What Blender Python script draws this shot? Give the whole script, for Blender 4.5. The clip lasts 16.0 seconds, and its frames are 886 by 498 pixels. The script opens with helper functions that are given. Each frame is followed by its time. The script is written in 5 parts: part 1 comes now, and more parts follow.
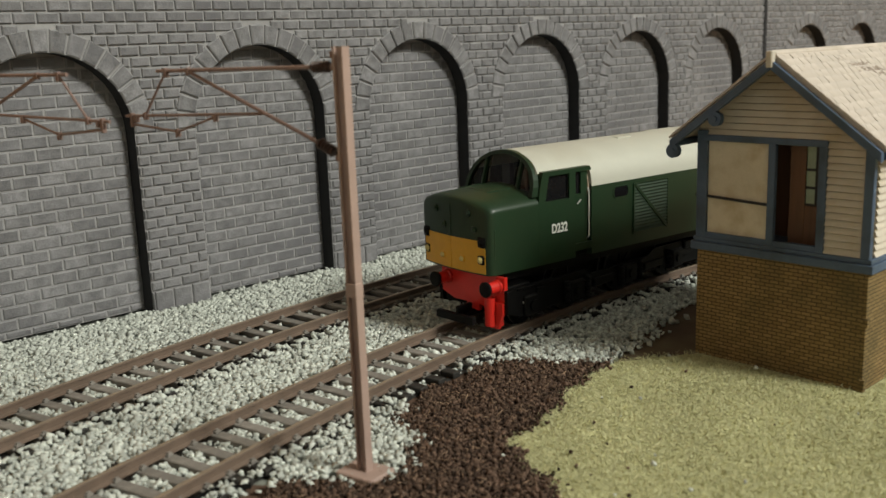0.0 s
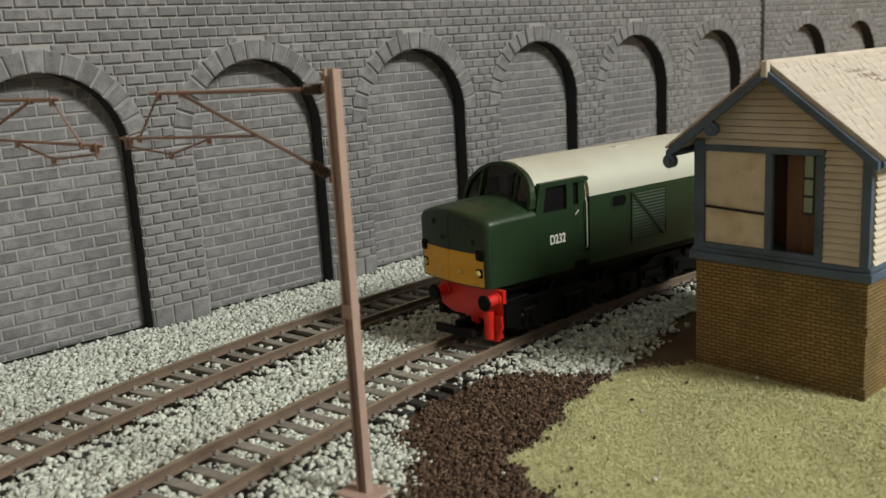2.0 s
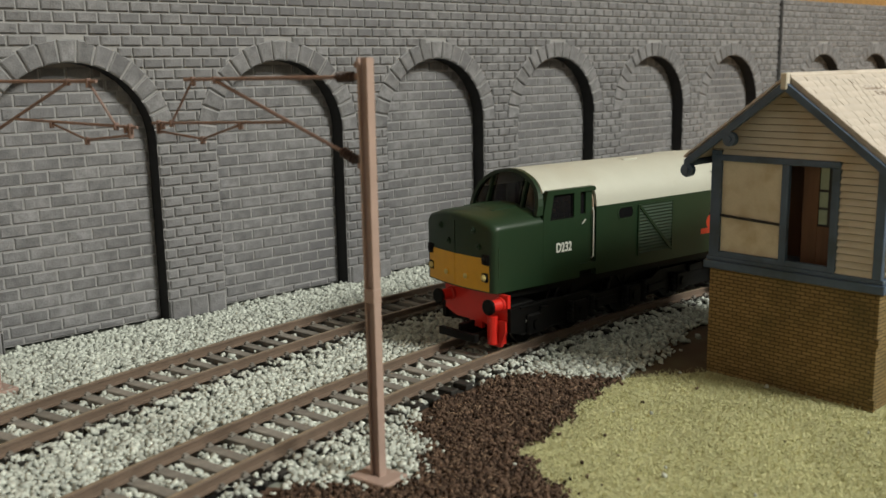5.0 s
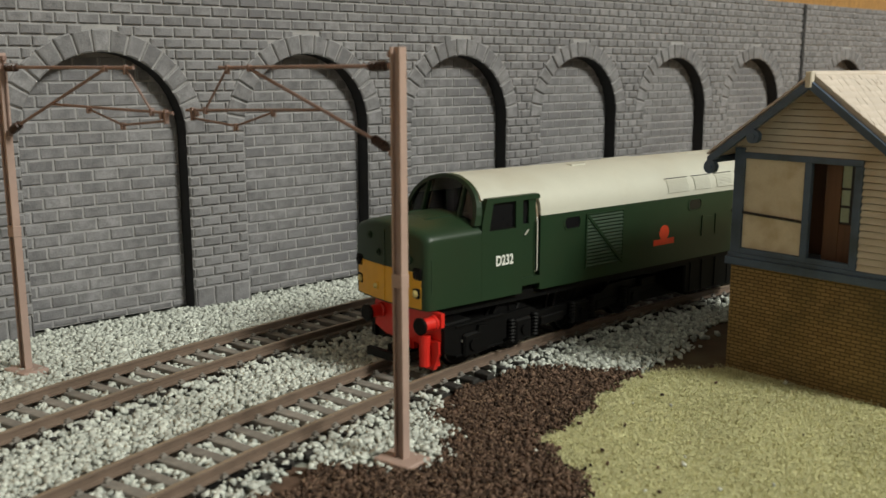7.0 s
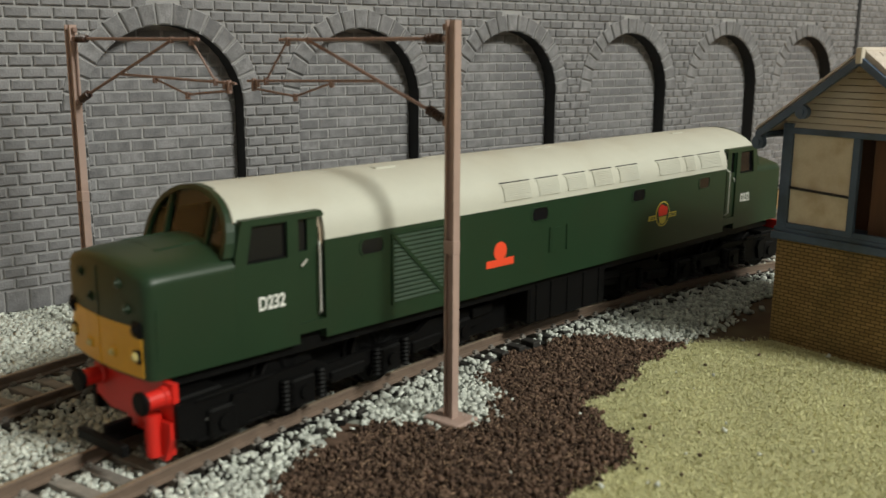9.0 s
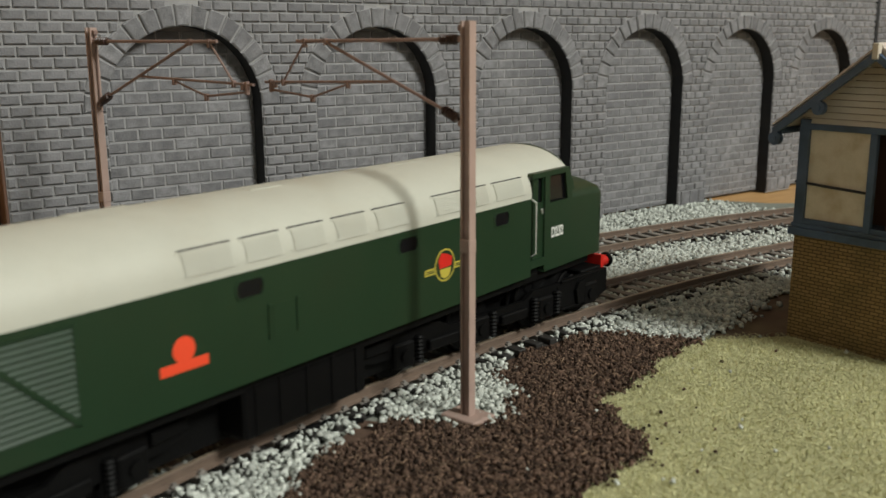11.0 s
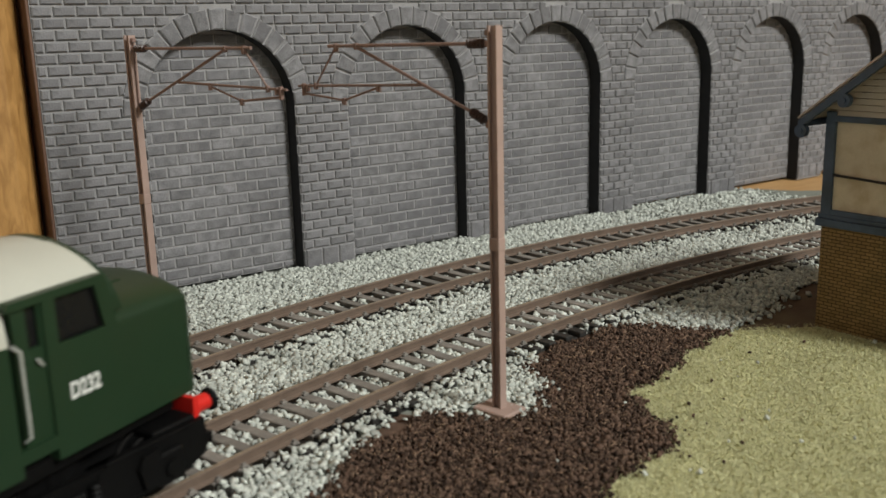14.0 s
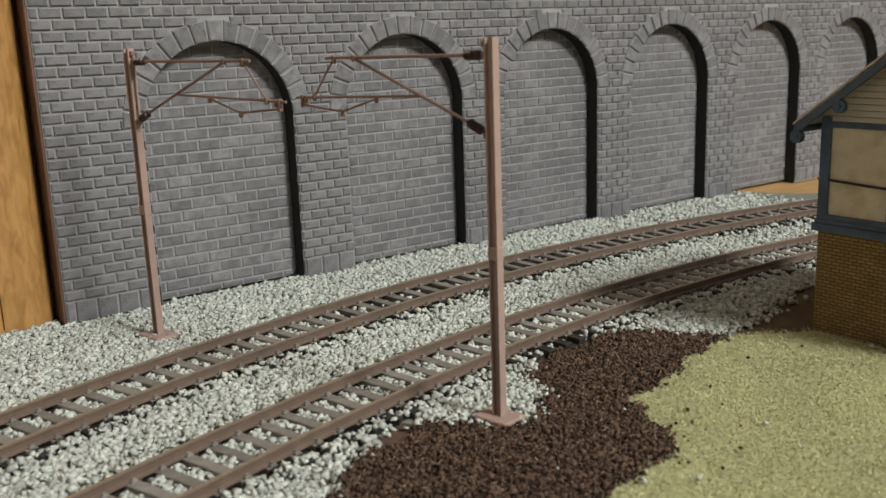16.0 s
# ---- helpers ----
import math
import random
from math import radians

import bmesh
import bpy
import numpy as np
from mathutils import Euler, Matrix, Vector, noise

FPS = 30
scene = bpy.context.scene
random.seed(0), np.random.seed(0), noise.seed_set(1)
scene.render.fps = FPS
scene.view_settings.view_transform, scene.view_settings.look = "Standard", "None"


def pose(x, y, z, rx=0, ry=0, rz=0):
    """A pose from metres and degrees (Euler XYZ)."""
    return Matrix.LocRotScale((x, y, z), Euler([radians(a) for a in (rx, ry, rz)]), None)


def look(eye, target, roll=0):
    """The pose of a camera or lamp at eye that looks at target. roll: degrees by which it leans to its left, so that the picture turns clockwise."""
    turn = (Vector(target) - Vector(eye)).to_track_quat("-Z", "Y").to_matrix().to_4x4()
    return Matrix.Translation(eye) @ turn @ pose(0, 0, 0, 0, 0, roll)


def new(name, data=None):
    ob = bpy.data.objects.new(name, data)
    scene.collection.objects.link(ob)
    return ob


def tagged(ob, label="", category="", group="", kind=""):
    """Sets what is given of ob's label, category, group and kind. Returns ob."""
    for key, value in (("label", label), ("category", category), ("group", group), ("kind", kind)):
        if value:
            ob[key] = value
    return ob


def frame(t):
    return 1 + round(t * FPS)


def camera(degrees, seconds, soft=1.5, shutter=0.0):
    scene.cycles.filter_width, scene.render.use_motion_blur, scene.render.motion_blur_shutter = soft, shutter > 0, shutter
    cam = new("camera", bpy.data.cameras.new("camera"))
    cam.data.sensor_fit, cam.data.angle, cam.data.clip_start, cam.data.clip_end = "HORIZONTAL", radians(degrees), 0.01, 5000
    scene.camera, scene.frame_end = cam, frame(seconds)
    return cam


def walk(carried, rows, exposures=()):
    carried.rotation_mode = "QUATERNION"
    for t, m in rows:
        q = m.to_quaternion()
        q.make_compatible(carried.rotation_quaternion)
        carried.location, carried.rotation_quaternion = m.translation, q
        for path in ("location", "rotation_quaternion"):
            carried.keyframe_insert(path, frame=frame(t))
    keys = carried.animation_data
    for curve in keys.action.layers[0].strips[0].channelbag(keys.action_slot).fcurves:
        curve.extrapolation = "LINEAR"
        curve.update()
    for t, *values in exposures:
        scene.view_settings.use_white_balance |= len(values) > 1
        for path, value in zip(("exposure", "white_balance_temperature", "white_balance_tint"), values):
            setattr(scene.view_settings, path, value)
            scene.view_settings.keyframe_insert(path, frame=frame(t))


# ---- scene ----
cam = camera(50.23, 16.0, soft=1.5, shutter=0.4)
cam.data.dof.use_dof, cam.data.dof.focus_distance, cam.data.dof.aperture_fstop = True, 0.285, 32.0
# seconds, eye in metres, yaw, pitch, roll in degrees
ROWS = [
    (0.0, -0.1297, -0.2792, 0.0831, -43.12, -12.52, 2.12),
    (0.5, -0.1285, -0.2789, 0.0850, -43.10, -12.87, 2.77),
    (1.0, -0.1276, -0.2791, 0.0862, -43.17, -13.13, 3.29),
    (1.5, -0.1268, -0.2795, 0.0870, -43.23, -13.09, 3.61),
    (2.0, -0.1276, -0.2794, 0.0863, -43.13, -12.46, 3.20),
    (2.5, -0.1295, -0.2789, 0.0827, -43.11, -11.95, 1.99),
    (3.0, -0.1313, -0.2788, 0.0804, -42.97, -11.45, 1.18),
    (3.5, -0.1332, -0.2805, 0.0810, -42.55, -11.28, 1.23),
    (4.0, -0.1333, -0.2811, 0.0816, -42.36, -11.09, 1.33),
    (6.5, -0.1354, -0.2806, 0.0787, -41.83, -10.81, 0.11),
    (7.0, -0.1379, -0.2824, 0.0785, -41.18, -10.80, 0.09),
    (7.5, -0.1386, -0.2832, 0.0785, -40.54, -10.81, -0.00),
    (8.0, -0.1400, -0.2841, 0.0784, -39.93, -10.85, -0.03),
    (8.5, -0.1425, -0.2860, 0.0783, -38.58, -11.46, -0.10),
    (9.0, -0.1434, -0.2870, 0.0776, -38.34, -12.12, -0.28),
    (9.5, -0.1435, -0.2872, 0.0774, -38.13, -12.00, -0.34),
    (12.0, -0.1448, -0.2902, 0.0803, -36.56, -12.85, 0.87),
    (12.5, -0.1455, -0.2912, 0.0810, -36.13, -12.88, 1.10),
    (13.0, -0.1461, -0.2923, 0.0820, -35.62, -12.99, 1.35),
    (13.5, -0.1469, -0.2929, 0.0821, -35.45, -13.13, 1.52),
    (14.0, -0.1465, -0.2928, 0.0823, -35.55, -13.17, 1.48),
    (14.5, -0.1467, -0.2932, 0.0825, -35.56, -13.11, 1.58),
    (15.0, -0.1468, -0.2937, 0.0831, -35.50, -13.09, 1.79),
    (15.5, -0.1464, -0.2940, 0.0837, -35.51, -13.07, 1.97),
    (16.0, -0.1471, -0.2939, 0.0839, -35.71, -12.95, 2.04),
]
walk(cam, [(t, pose(x, y, z, 90 + p, r, a)) for t, x, y, z, a, p, r in ROWS],
     [(0.0, 0.0, 6780, 6), (8.5, 0.0, 6780, 6), (9.5, -0.04, 6650, 4), (12.0, -0.1, 6550, 8), (13.3, -0.1, 6530, 8), (14.5, 0.0, 6500, 10), (16.0, 0.02, 6500, 10)])

# ---- light: a closed room with one ceiling lamp ----
world = bpy.data.worlds.new("room_world")
scene.world = world
world.use_nodes = True
world.node_tree.nodes["Background"].inputs[0].default_value = (1.0, 0.9, 0.8, 1)
world.node_tree.nodes["Background"].inputs[1].default_value = 0.02
lamp_data = bpy.data.lights.new("ceiling_lamp_light", "AREA")
lamp_data.shape, lamp_data.size, lamp_data.energy, lamp_data.color = "DISK", 0.5, 47.0, (0.99, 1.0, 0.95)
lamp = new("ceiling_lamp_light", lamp_data)
lamp.matrix_world = look((0.5, -1.73, 1.36), (0.02, -0.1, 0.0))

MM = 0.001
rnd = random.Random(7)
rng = np.random.default_rng(11)


# ---- materials ----
def material(name, colour, rough=0.7, metal=0.0, vary=0.12, scale=300.0, fine=2500.0, bump=0.15, spread=0.0, stain=None, stain_scale=60.0, island=False, spec=0.5):
    """A base colour with two scales of noise, an optional stain colour, a bump, and a spread by object or by island."""
    m = bpy.data.materials.new(name)
    m.use_nodes = True
    nt = m.node_tree
    b = nt.nodes["Principled BSDF"]
    b.inputs["Roughness"].default_value, b.inputs["Metallic"].default_value = rough, metal
    b.inputs["Specular IOR Level"].default_value = spec
    co = nt.nodes.new("ShaderNodeTexCoord")

    def tex(s, detail):
        n = nt.nodes.new("ShaderNodeTexNoise")
        n.inputs["Scale"].default_value, n.inputs["Detail"].default_value = s, detail
        nt.links.new(co.outputs["Object"], n.inputs["Vector"])
        return n.outputs["Fac"]

    def math_node(op, a, c):
        n = nt.nodes.new("ShaderNodeMath")
        n.operation = op
        for i, v in enumerate((a, c)):
            if isinstance(v, (int, float)):
                n.inputs[i].default_value = v
            else:
                nt.links.new(v, n.inputs[i])
        return n.outputs[0]

    big, small = tex(scale, 4), tex(fine, 2)
    mix = math_node("ADD", math_node("MULTIPLY", big, 0.65), math_node("MULTIPLY", small, 0.35))
    value = math_node("ADD", math_node("MULTIPLY", math_node("SUBTRACT", mix, 0.5), 4 * vary), 1.0)
    if spread:
        n = nt.nodes.new("ShaderNodeNewGeometry" if island else "ShaderNodeObjectInfo")
        r = n.outputs["Random Per Island" if island else "Random"]
        value = math_node("MULTIPLY", value, math_node("ADD", math_node("MULTIPLY", math_node("SUBTRACT", r, 0.5), 2 * spread), 1.0))
    hsv = nt.nodes.new("ShaderNodeHueSaturation")
    hsv.inputs["Color"].default_value = (*colour, 1)
    nt.links.new(value, hsv.inputs["Value"])
    out = hsv.outputs["Color"]
    if stain:
        ramp = nt.nodes.new("ShaderNodeMapRange")
        ramp.inputs["From Min"].default_value, ramp.inputs["From Max"].default_value = 0.48, 0.68
        nt.links.new(tex(stain_scale, 5), ramp.inputs["Value"])
        mx = nt.nodes.new("ShaderNodeMix")
        mx.data_type = "RGBA"
        nt.links.new(ramp.outputs["Result"], mx.inputs["Factor"])
        nt.links.new(out, mx.inputs["A"])
        mx.inputs["B"].default_value = (*stain, 1)
        out = mx.outputs["Result"]
    nt.links.new(out, b.inputs["Base Color"])
    if bump:
        bp = nt.nodes.new("ShaderNodeBump")
        bp.inputs["Strength"].default_value, bp.inputs["Distance"].default_value = bump, 0.0004
        nt.links.new(mix, bp.inputs["Height"])
        nt.links.new(bp.outputs["Normal"], b.inputs["Normal"])
    return m


def wood_material(name, colour, dark, axis_scale, rough=0.55):
    """Wood with grain drawn out along one axis."""
    m = material(name, colour, rough, vary=0.1)
    nt = m.node_tree
    b = nt.nodes["Principled BSDF"]
    co, mp, n = nt.nodes.new("ShaderNodeTexCoord"), nt.nodes.new("ShaderNodeMapping"), nt.nodes.new("ShaderNodeTexNoise")
    mp.inputs["Scale"].default_value = axis_scale
    n.inputs["Scale"].default_value, n.inputs["Detail"].default_value, n.inputs["Distortion"].default_value = 1.0, 6, 0.8
    nt.links.new(co.outputs["Object"], mp.inputs["Vector"])
    nt.links.new(mp.outputs["Vector"], n.inputs["Vector"])
    ramp = nt.nodes.new("ShaderNodeValToRGB")
    ramp.color_ramp.elements[0].position, ramp.color_ramp.elements[1].position = 0.32, 0.66
    ramp.color_ramp.elements[0].color, ramp.color_ramp.elements[1].color = (*dark, 1), (*colour, 1)
    nt.links.new(n.outputs["Fac"], ramp.inputs["Fac"])
    nt.links.new(ramp.outputs["Color"], b.inputs["Base Color"])
    return m


def brick_material(name, colour, colour2, mortar, length, course):
    """Tiny moulded brickwork: colour and relief, with green and dark weathering."""
    m = material(name, colour, 0.85, vary=0.1)
    nt = m.node_tree
    b = nt.nodes["Principled BSDF"]
    co, mp, br = nt.nodes.new("ShaderNodeTexCoord"), nt.nodes.new("ShaderNodeMapping"), nt.nodes.new("ShaderNodeTexBrick")
    sep, comb, add = nt.nodes.new("ShaderNodeSeparateXYZ"), nt.nodes.new("ShaderNodeCombineXYZ"), nt.nodes.new("ShaderNodeMath")
    add.operation = "ADD"
    nt.links.new(co.outputs["Object"], sep.inputs[0])
    nt.links.new(sep.outputs["X"], add.inputs[0])
    nt.links.new(sep.outputs["Y"], add.inputs[1])
    nt.links.new(add.outputs[0], comb.inputs["X"])
    nt.links.new(sep.outputs["Z"], comb.inputs["Y"])
    nt.links.new(comb.outputs[0], br.inputs["Vector"])
    br.inputs["Color1"].default_value, br.inputs["Color2"].default_value, br.inputs["Mortar"].default_value = (*colour, 1), (*colour2, 1), (*mortar, 1)
    br.inputs["Scale"].default_value, br.inputs["Brick Width"].default_value, br.inputs["Row Height"].default_value = 1.0, length, course
    br.inputs["Mortar Size"].default_value, br.inputs["Mortar Smooth"].default_value = course * 0.15, 0.3
    no, ramp, mx = nt.nodes.new("ShaderNodeTexNoise"), nt.nodes.new("ShaderNodeMapRange"), nt.nodes.new("ShaderNodeMix")
    no.inputs["Scale"].default_value, no.inputs["Detail"].default_value = 55, 7
    nt.links.new(co.outputs["Object"], no.inputs["Vector"])
    ramp.inputs["From Min"].default_value, ramp.inputs["From Max"].default_value, ramp.inputs["To Max"].default_value = 0.45, 0.75, 0.75
    nt.links.new(no.outputs["Fac"], ramp.inputs["Value"])
    mx.data_type = "RGBA"
    nt.links.new(ramp.outputs["Result"], mx.inputs["Factor"])
    nt.links.new(br.outputs["Color"], mx.inputs["A"])
    mx.inputs["B"].default_value = (0.06, 0.052, 0.018, 1)
    nt.links.new(mx.outputs["Result"], b.inputs["Base Color"])
    bp = nt.nodes.new("ShaderNodeBump")
    bp.inputs["Strength"].default_value, bp.inputs["Distance"].default_value, bp.invert = 0.9, 0.0003, True
    nt.links.new(br.outputs["Fac"], bp.inputs["Height"])
    nt.links.new(bp.outputs["Normal"], b.inputs["Normal"])
    return m


STONE_WALL = material("grey_painted_plaster_brick", (0.18, 0.176, 0.184), 0.9, vary=0.5, scale=300, fine=1900, bump=1.0, spread=0.17, stain=(0.13, 0.127, 0.137), stain_scale=25)
STONE_WALL_ISLAND = material("grey_painted_plaster_brickwork", (0.18, 0.176, 0.184), 0.9, vary=0.5, scale=300, fine=1900, bump=1.0, spread=0.17, stain=(0.13, 0.127, 0.137), stain_scale=25, island=True)
DRYBRUSH = material("dry_brushed_pale_grey", (0.235, 0.23, 0.237), 0.85, vary=0.4, scale=200, fine=2500, bump=0.2)
MORTAR = material("pale_grey_mortar", (0.295, 0.288, 0.29), 0.9, vary=0.3, scale=150, bump=0.4)
# near-black for arch reveals, panel joint and louvre strips
REVEAL = material("near_black_matt", (0.03, 0.03, 0.032), 0.8, vary=0.2, bump=0.2, spec=0.2)
BALLAST = material("pale_granite_ballast", (0.5, 0.52, 0.478), 0.8, vary=0.16, scale=500, bump=0.2, spread=0.3, island=True)
BED = material("ballast_dust", (0.2, 0.21, 0.18), 0.95, vary=0.3, scale=700, bump=0.6)
SOIL = material("dark_brown_soil_grains", (0.088, 0.056, 0.041), 0.95, vary=0.4, scale=500, bump=0.2, spread=0.8, island=True, spec=0.15)
GRASS = material("pale_green_flock", (0.525, 0.51, 0.295), 0.9, vary=0.2, scale=45, bump=0.0, spread=0.3, island=True)
GRASS_BED = material("flock_mat", (0.44, 0.43, 0.235), 0.95, vary=0.25, scale=400, fine=4000, bump=0.8, stain=(0.37, 0.36, 0.19), stain_scale=50)
EARTH = material("brown_painted_board", (0.085, 0.05, 0.03), 0.85, vary=0.3, scale=150, stain=(0.12, 0.09, 0.05), stain_scale=60)
BOARD = wood_material("bare_plywood_baseboard", (0.55, 0.33, 0.14), (0.45, 0.25, 0.1), (30, 300, 300))
PINE = wood_material("varnished_orange_pine", (0.47, 0.255, 0.085), (0.3, 0.15, 0.045), (420, 420, 130), 0.4)
DARK_WOOD = wood_material("dark_stained_wood", (0.16, 0.085, 0.055), (0.09, 0.045, 0.03), (200, 200, 20), 0.5)
RAIL = material("rusty_brown_rail_paint", (0.145, 0.102, 0.077), 0.6, vary=0.25, scale=250, fine=3000, bump=0.15)
RAIL_TOP = material("worn_rail_head", (0.34, 0.265, 0.19), 0.4, metal=0.4, vary=0.2, scale=400)
SLEEPER_END = material("black_sleeper_plastic", (0.02, 0.018, 0.016), 0.7, vary=0.25, scale=500, bump=0.2)
SOIL_FIBRE = material("pale_tan_fibres", (0.2, 0.13, 0.085), 0.9, vary=0.2, bump=0.0, spread=0.6, island=True)
SLEEPER = material("weathered_grey_brown_sleeper", (0.215, 0.195, 0.175), 0.8, vary=0.3, scale=500, bump=0.4, spread=0.2)
MAST = material("pink_brown_primer_plastic", (0.37, 0.262, 0.225), 0.55, vary=0.12, scale=200, bump=0.1)
ARM = material("rust_brown_plastic", (0.22, 0.142, 0.122), 0.5, vary=0.2, scale=300, bump=0.1)
INSULATOR = material("dark_brown_insulator", (0.04, 0.018, 0.015), 0.4, vary=0.2)
# pale tone of the unseen room shell sets the strength of the fill
ROOM = material("room_bounce_surface", (0.52, 0.51, 0.48), 0.9, vary=0.05, scale=3, fine=20, bump=0.0)


# ---- mesh helpers ----
def mesh_of(name, bm, mat, smooth=False):
    me = bpy.data.meshes.new(name)
    bm.normal_update()
    bm.to_mesh(me)
    bm.free()
    for m in (mat if isinstance(mat, (list, tuple)) else [mat]):
        me.materials.append(m)
    if smooth:
        me.polygons.foreach_set("use_smooth", [True] * len(me.polygons))
    return me


def part(name, bm, mat, parent=None, label="", smooth=False):
    """Links a bmesh as one mesh object, under a thing or a part if given."""
    ob = new(name, mesh_of(name, bm, mat, smooth))
    ob.parent = parent
    return tagged(ob, label)


def empty(name, m=None, label="", category="", group=""):
    ob = new(name)
    ob.empty_display_size = 0.01
    if m is not None:
        ob.matrix_basis = m
    return tagged(ob, label, category, group)


def box(bm, x0, x1, y0, y1, z0, z1, bevel=0.0, index=0):
    """A box given in millimetres."""
    vs = [bm.verts.new((x * MM, y * MM, z * MM)) for z in (z0, z1) for y in (y0, y1) for x in (x0, x1)]
    fs = [bm.faces.new([vs[i] for i in q]) for q in ((0, 2, 3, 1), (4, 5, 7, 6), (0, 1, 5, 4), (2, 6, 7, 3), (0, 4, 6, 2), (1, 3, 7, 5))]
    for f in fs:
        f.material_index = index
    if bevel:
        es = {e for f in fs for e in f.edges}
        r = bmesh.ops.bevel(bm, geom=list(es), offset=bevel * MM, segments=1, affect="EDGES")
        for f in r["faces"]:
            f.material_index = index
    return bm


def prism(bm, pts, axis, a0, a1, index=0):
    """A closed polygon in millimetres, drawn out along x, y or z from a0 to a1."""
    def put(p, a):
        q = {"x": (a, p[0], p[1]), "y": (p[0], a, p[1]), "z": (p[0], p[1], a)}[axis]
        return bm.verts.new([c * MM for c in q])
    lo, hi = [put(p, a0) for p in pts], [put(p, a1) for p in pts]
    fs = [bm.faces.new(lo[::-1]), bm.faces.new(hi)]
    n = len(pts)
    for i in range(n):
        fs.append(bm.faces.new((lo[i], lo[(i + 1) % n], hi[(i + 1) % n], hi[i])))
    for f in fs:
        f.material_index = index
    bmesh.ops.recalc_face_normals(bm, faces=fs)
    return fs


def tube(bm, p, q, r, sides=10, r2=None):
    """A closed round bar from p to q, in millimetres."""
    p, q = Vector(p) * MM, Vector(q) * MM
    d = q - p
    m = Matrix.Translation((p + q) / 2) @ d.to_track_quat("Z", "Y").to_matrix().to_4x4()
    bmesh.ops.create_cone(bm, cap_ends=True, segments=sides, radius1=r * MM, radius2=(r if r2 is None else r2) * MM, depth=d.length, matrix=m)
    return bm


def loft(bm, rings, cap=True, index=0):
    """Closed rings of points in millimetres, skinned one to the next."""
    vs = [[bm.verts.new([c * MM for c in p]) for p in ring] for ring in rings]
    fs = []
    n = len(rings[0])
    for a, b in zip(vs, vs[1:]):
        for i in range(n):
            fs.append(bm.faces.new((a[i], a[(i + 1) % n], b[(i + 1) % n], b[i])))
    if cap:
        fs += [bm.faces.new(vs[0][::-1]), bm.faces.new(vs[-1])]
    for f in fs:
        f.material_index = index
    bmesh.ops.recalc_face_normals(bm, faces=fs)
    return fs


def lathe(bm, p, q, profile, sides=12):
    """One turned piece from p to q, in millimetres; profile: share of the way and radius."""
    p, q = Vector(p), Vector(q)
    d = q - p
    m = d.to_track_quat("Z", "Y").to_matrix()
    rings = []
    for f, r in profile:
        rings.append([p + d * f + m @ Vector((r * math.cos(2 * math.pi * i / sides), r * math.sin(2 * math.pi * i / sides), 0)) for i in range(sides)])
    loft(bm, rings)
    return bm


def scatter(name, places, sizes, tilt, template, faces, mat, label, category, squash=(0.7, 1.3)):
    """Many small rigid grains in one mesh: a template turned and stretched at each place."""
    n, k = len(places), len(template)
    a, b, c = rng.uniform(0, 2 * np.pi, n), rng.normal(0, tilt, n), rng.normal(0, tilt, n)
    ca, sa, cb, sb, cc, sc = np.cos(a), np.sin(a), np.cos(b), np.sin(b), np.cos(c), np.sin(c)
    rot = np.empty((n, 3, 3))
    rot[:, 0] = np.stack((ca * cb, ca * sb * sc - sa * cc, ca * sb * cc + sa * sc), 1)
    rot[:, 1] = np.stack((sa * cb, sa * sb * sc + ca * cc, sa * sb * cc - ca * sc), 1)
    rot[:, 2] = np.stack((-sb, cb * sc, cb * cc), 1)
    v = template[None] * rng.uniform(*squash, (n, 1, 3)) * sizes[:, None, None]
    if k == 8:
        v = v * rng.uniform(0.5, 1.22, (n, k, 3))
    v = np.einsum("nij,nkj->nki", rot, v) + places[:, None]
    f = (np.array(faces)[None] + k * np.arange(n)[:, None, None]).reshape(-1, len(faces[0]))
    me = bpy.data.meshes.new(name)
    me.vertices.add(n * k)
    me.vertices.foreach_set("co", (v.reshape(-1) * MM))
    w = f.shape[1]
    me.loops.add(f.size)
    me.loops.foreach_set("vertex_index", f.reshape(-1))
    me.polygons.add(len(f))
    me.polygons.foreach_set("loop_start", np.arange(0, f.size, w))
    me.polygons.foreach_set("loop_total", np.full(len(f), w))
    me.update(calc_edges=True)
    me.materials.append(mat)
    return tagged(new(name, me), label, category, kind="stuff")


CUBE = np.array([(x, y, z) for z in (-.5, .5) for y in (-.5, .5) for x in (-.5, .5)])
CUBE_FACES = ((0, 2, 3, 1), (4, 5, 7, 6), (0, 1, 5, 4), (2, 6, 7, 3), (0, 4, 6, 2), (1, 3, 7, 5))


def inside(px, py, poly):
    """Which points lie in a polygon."""
    r = np.zeros(len(px), bool)
    for (x0, y0), (x1, y1) in zip(poly, poly[1:] + poly[:1]):
        if y0 != y1:
            r ^= ((y0 > py) != (y1 > py)) & (px < (x1 - x0) * (py - y0) / (y1 - y0) + x0)
    return r


# ---- the plan, in millimetres: x along the wall, y towards it, z up ----
# track centre lines are arcs: centre x, crown y, radius
FAR_TRACK, NEAR_TRACK = (104.8, -43.4, 633.0), (104.3, -95.6, 625.0)


def on_track(track, s, off=0.0):
    """A place s millimetres along a track's arc from its crown (towards -x), off to its outer side, and the heading there."""
    cx, cy, r = track
    a = s / r
    return cx - (r + off) * math.sin(a), cy - r + (r + off) * math.cos(a), a


def track_off(track, px, py):
    cx, cy, r = track
    return np.hypot(px - cx, py - (cy - r)) - r


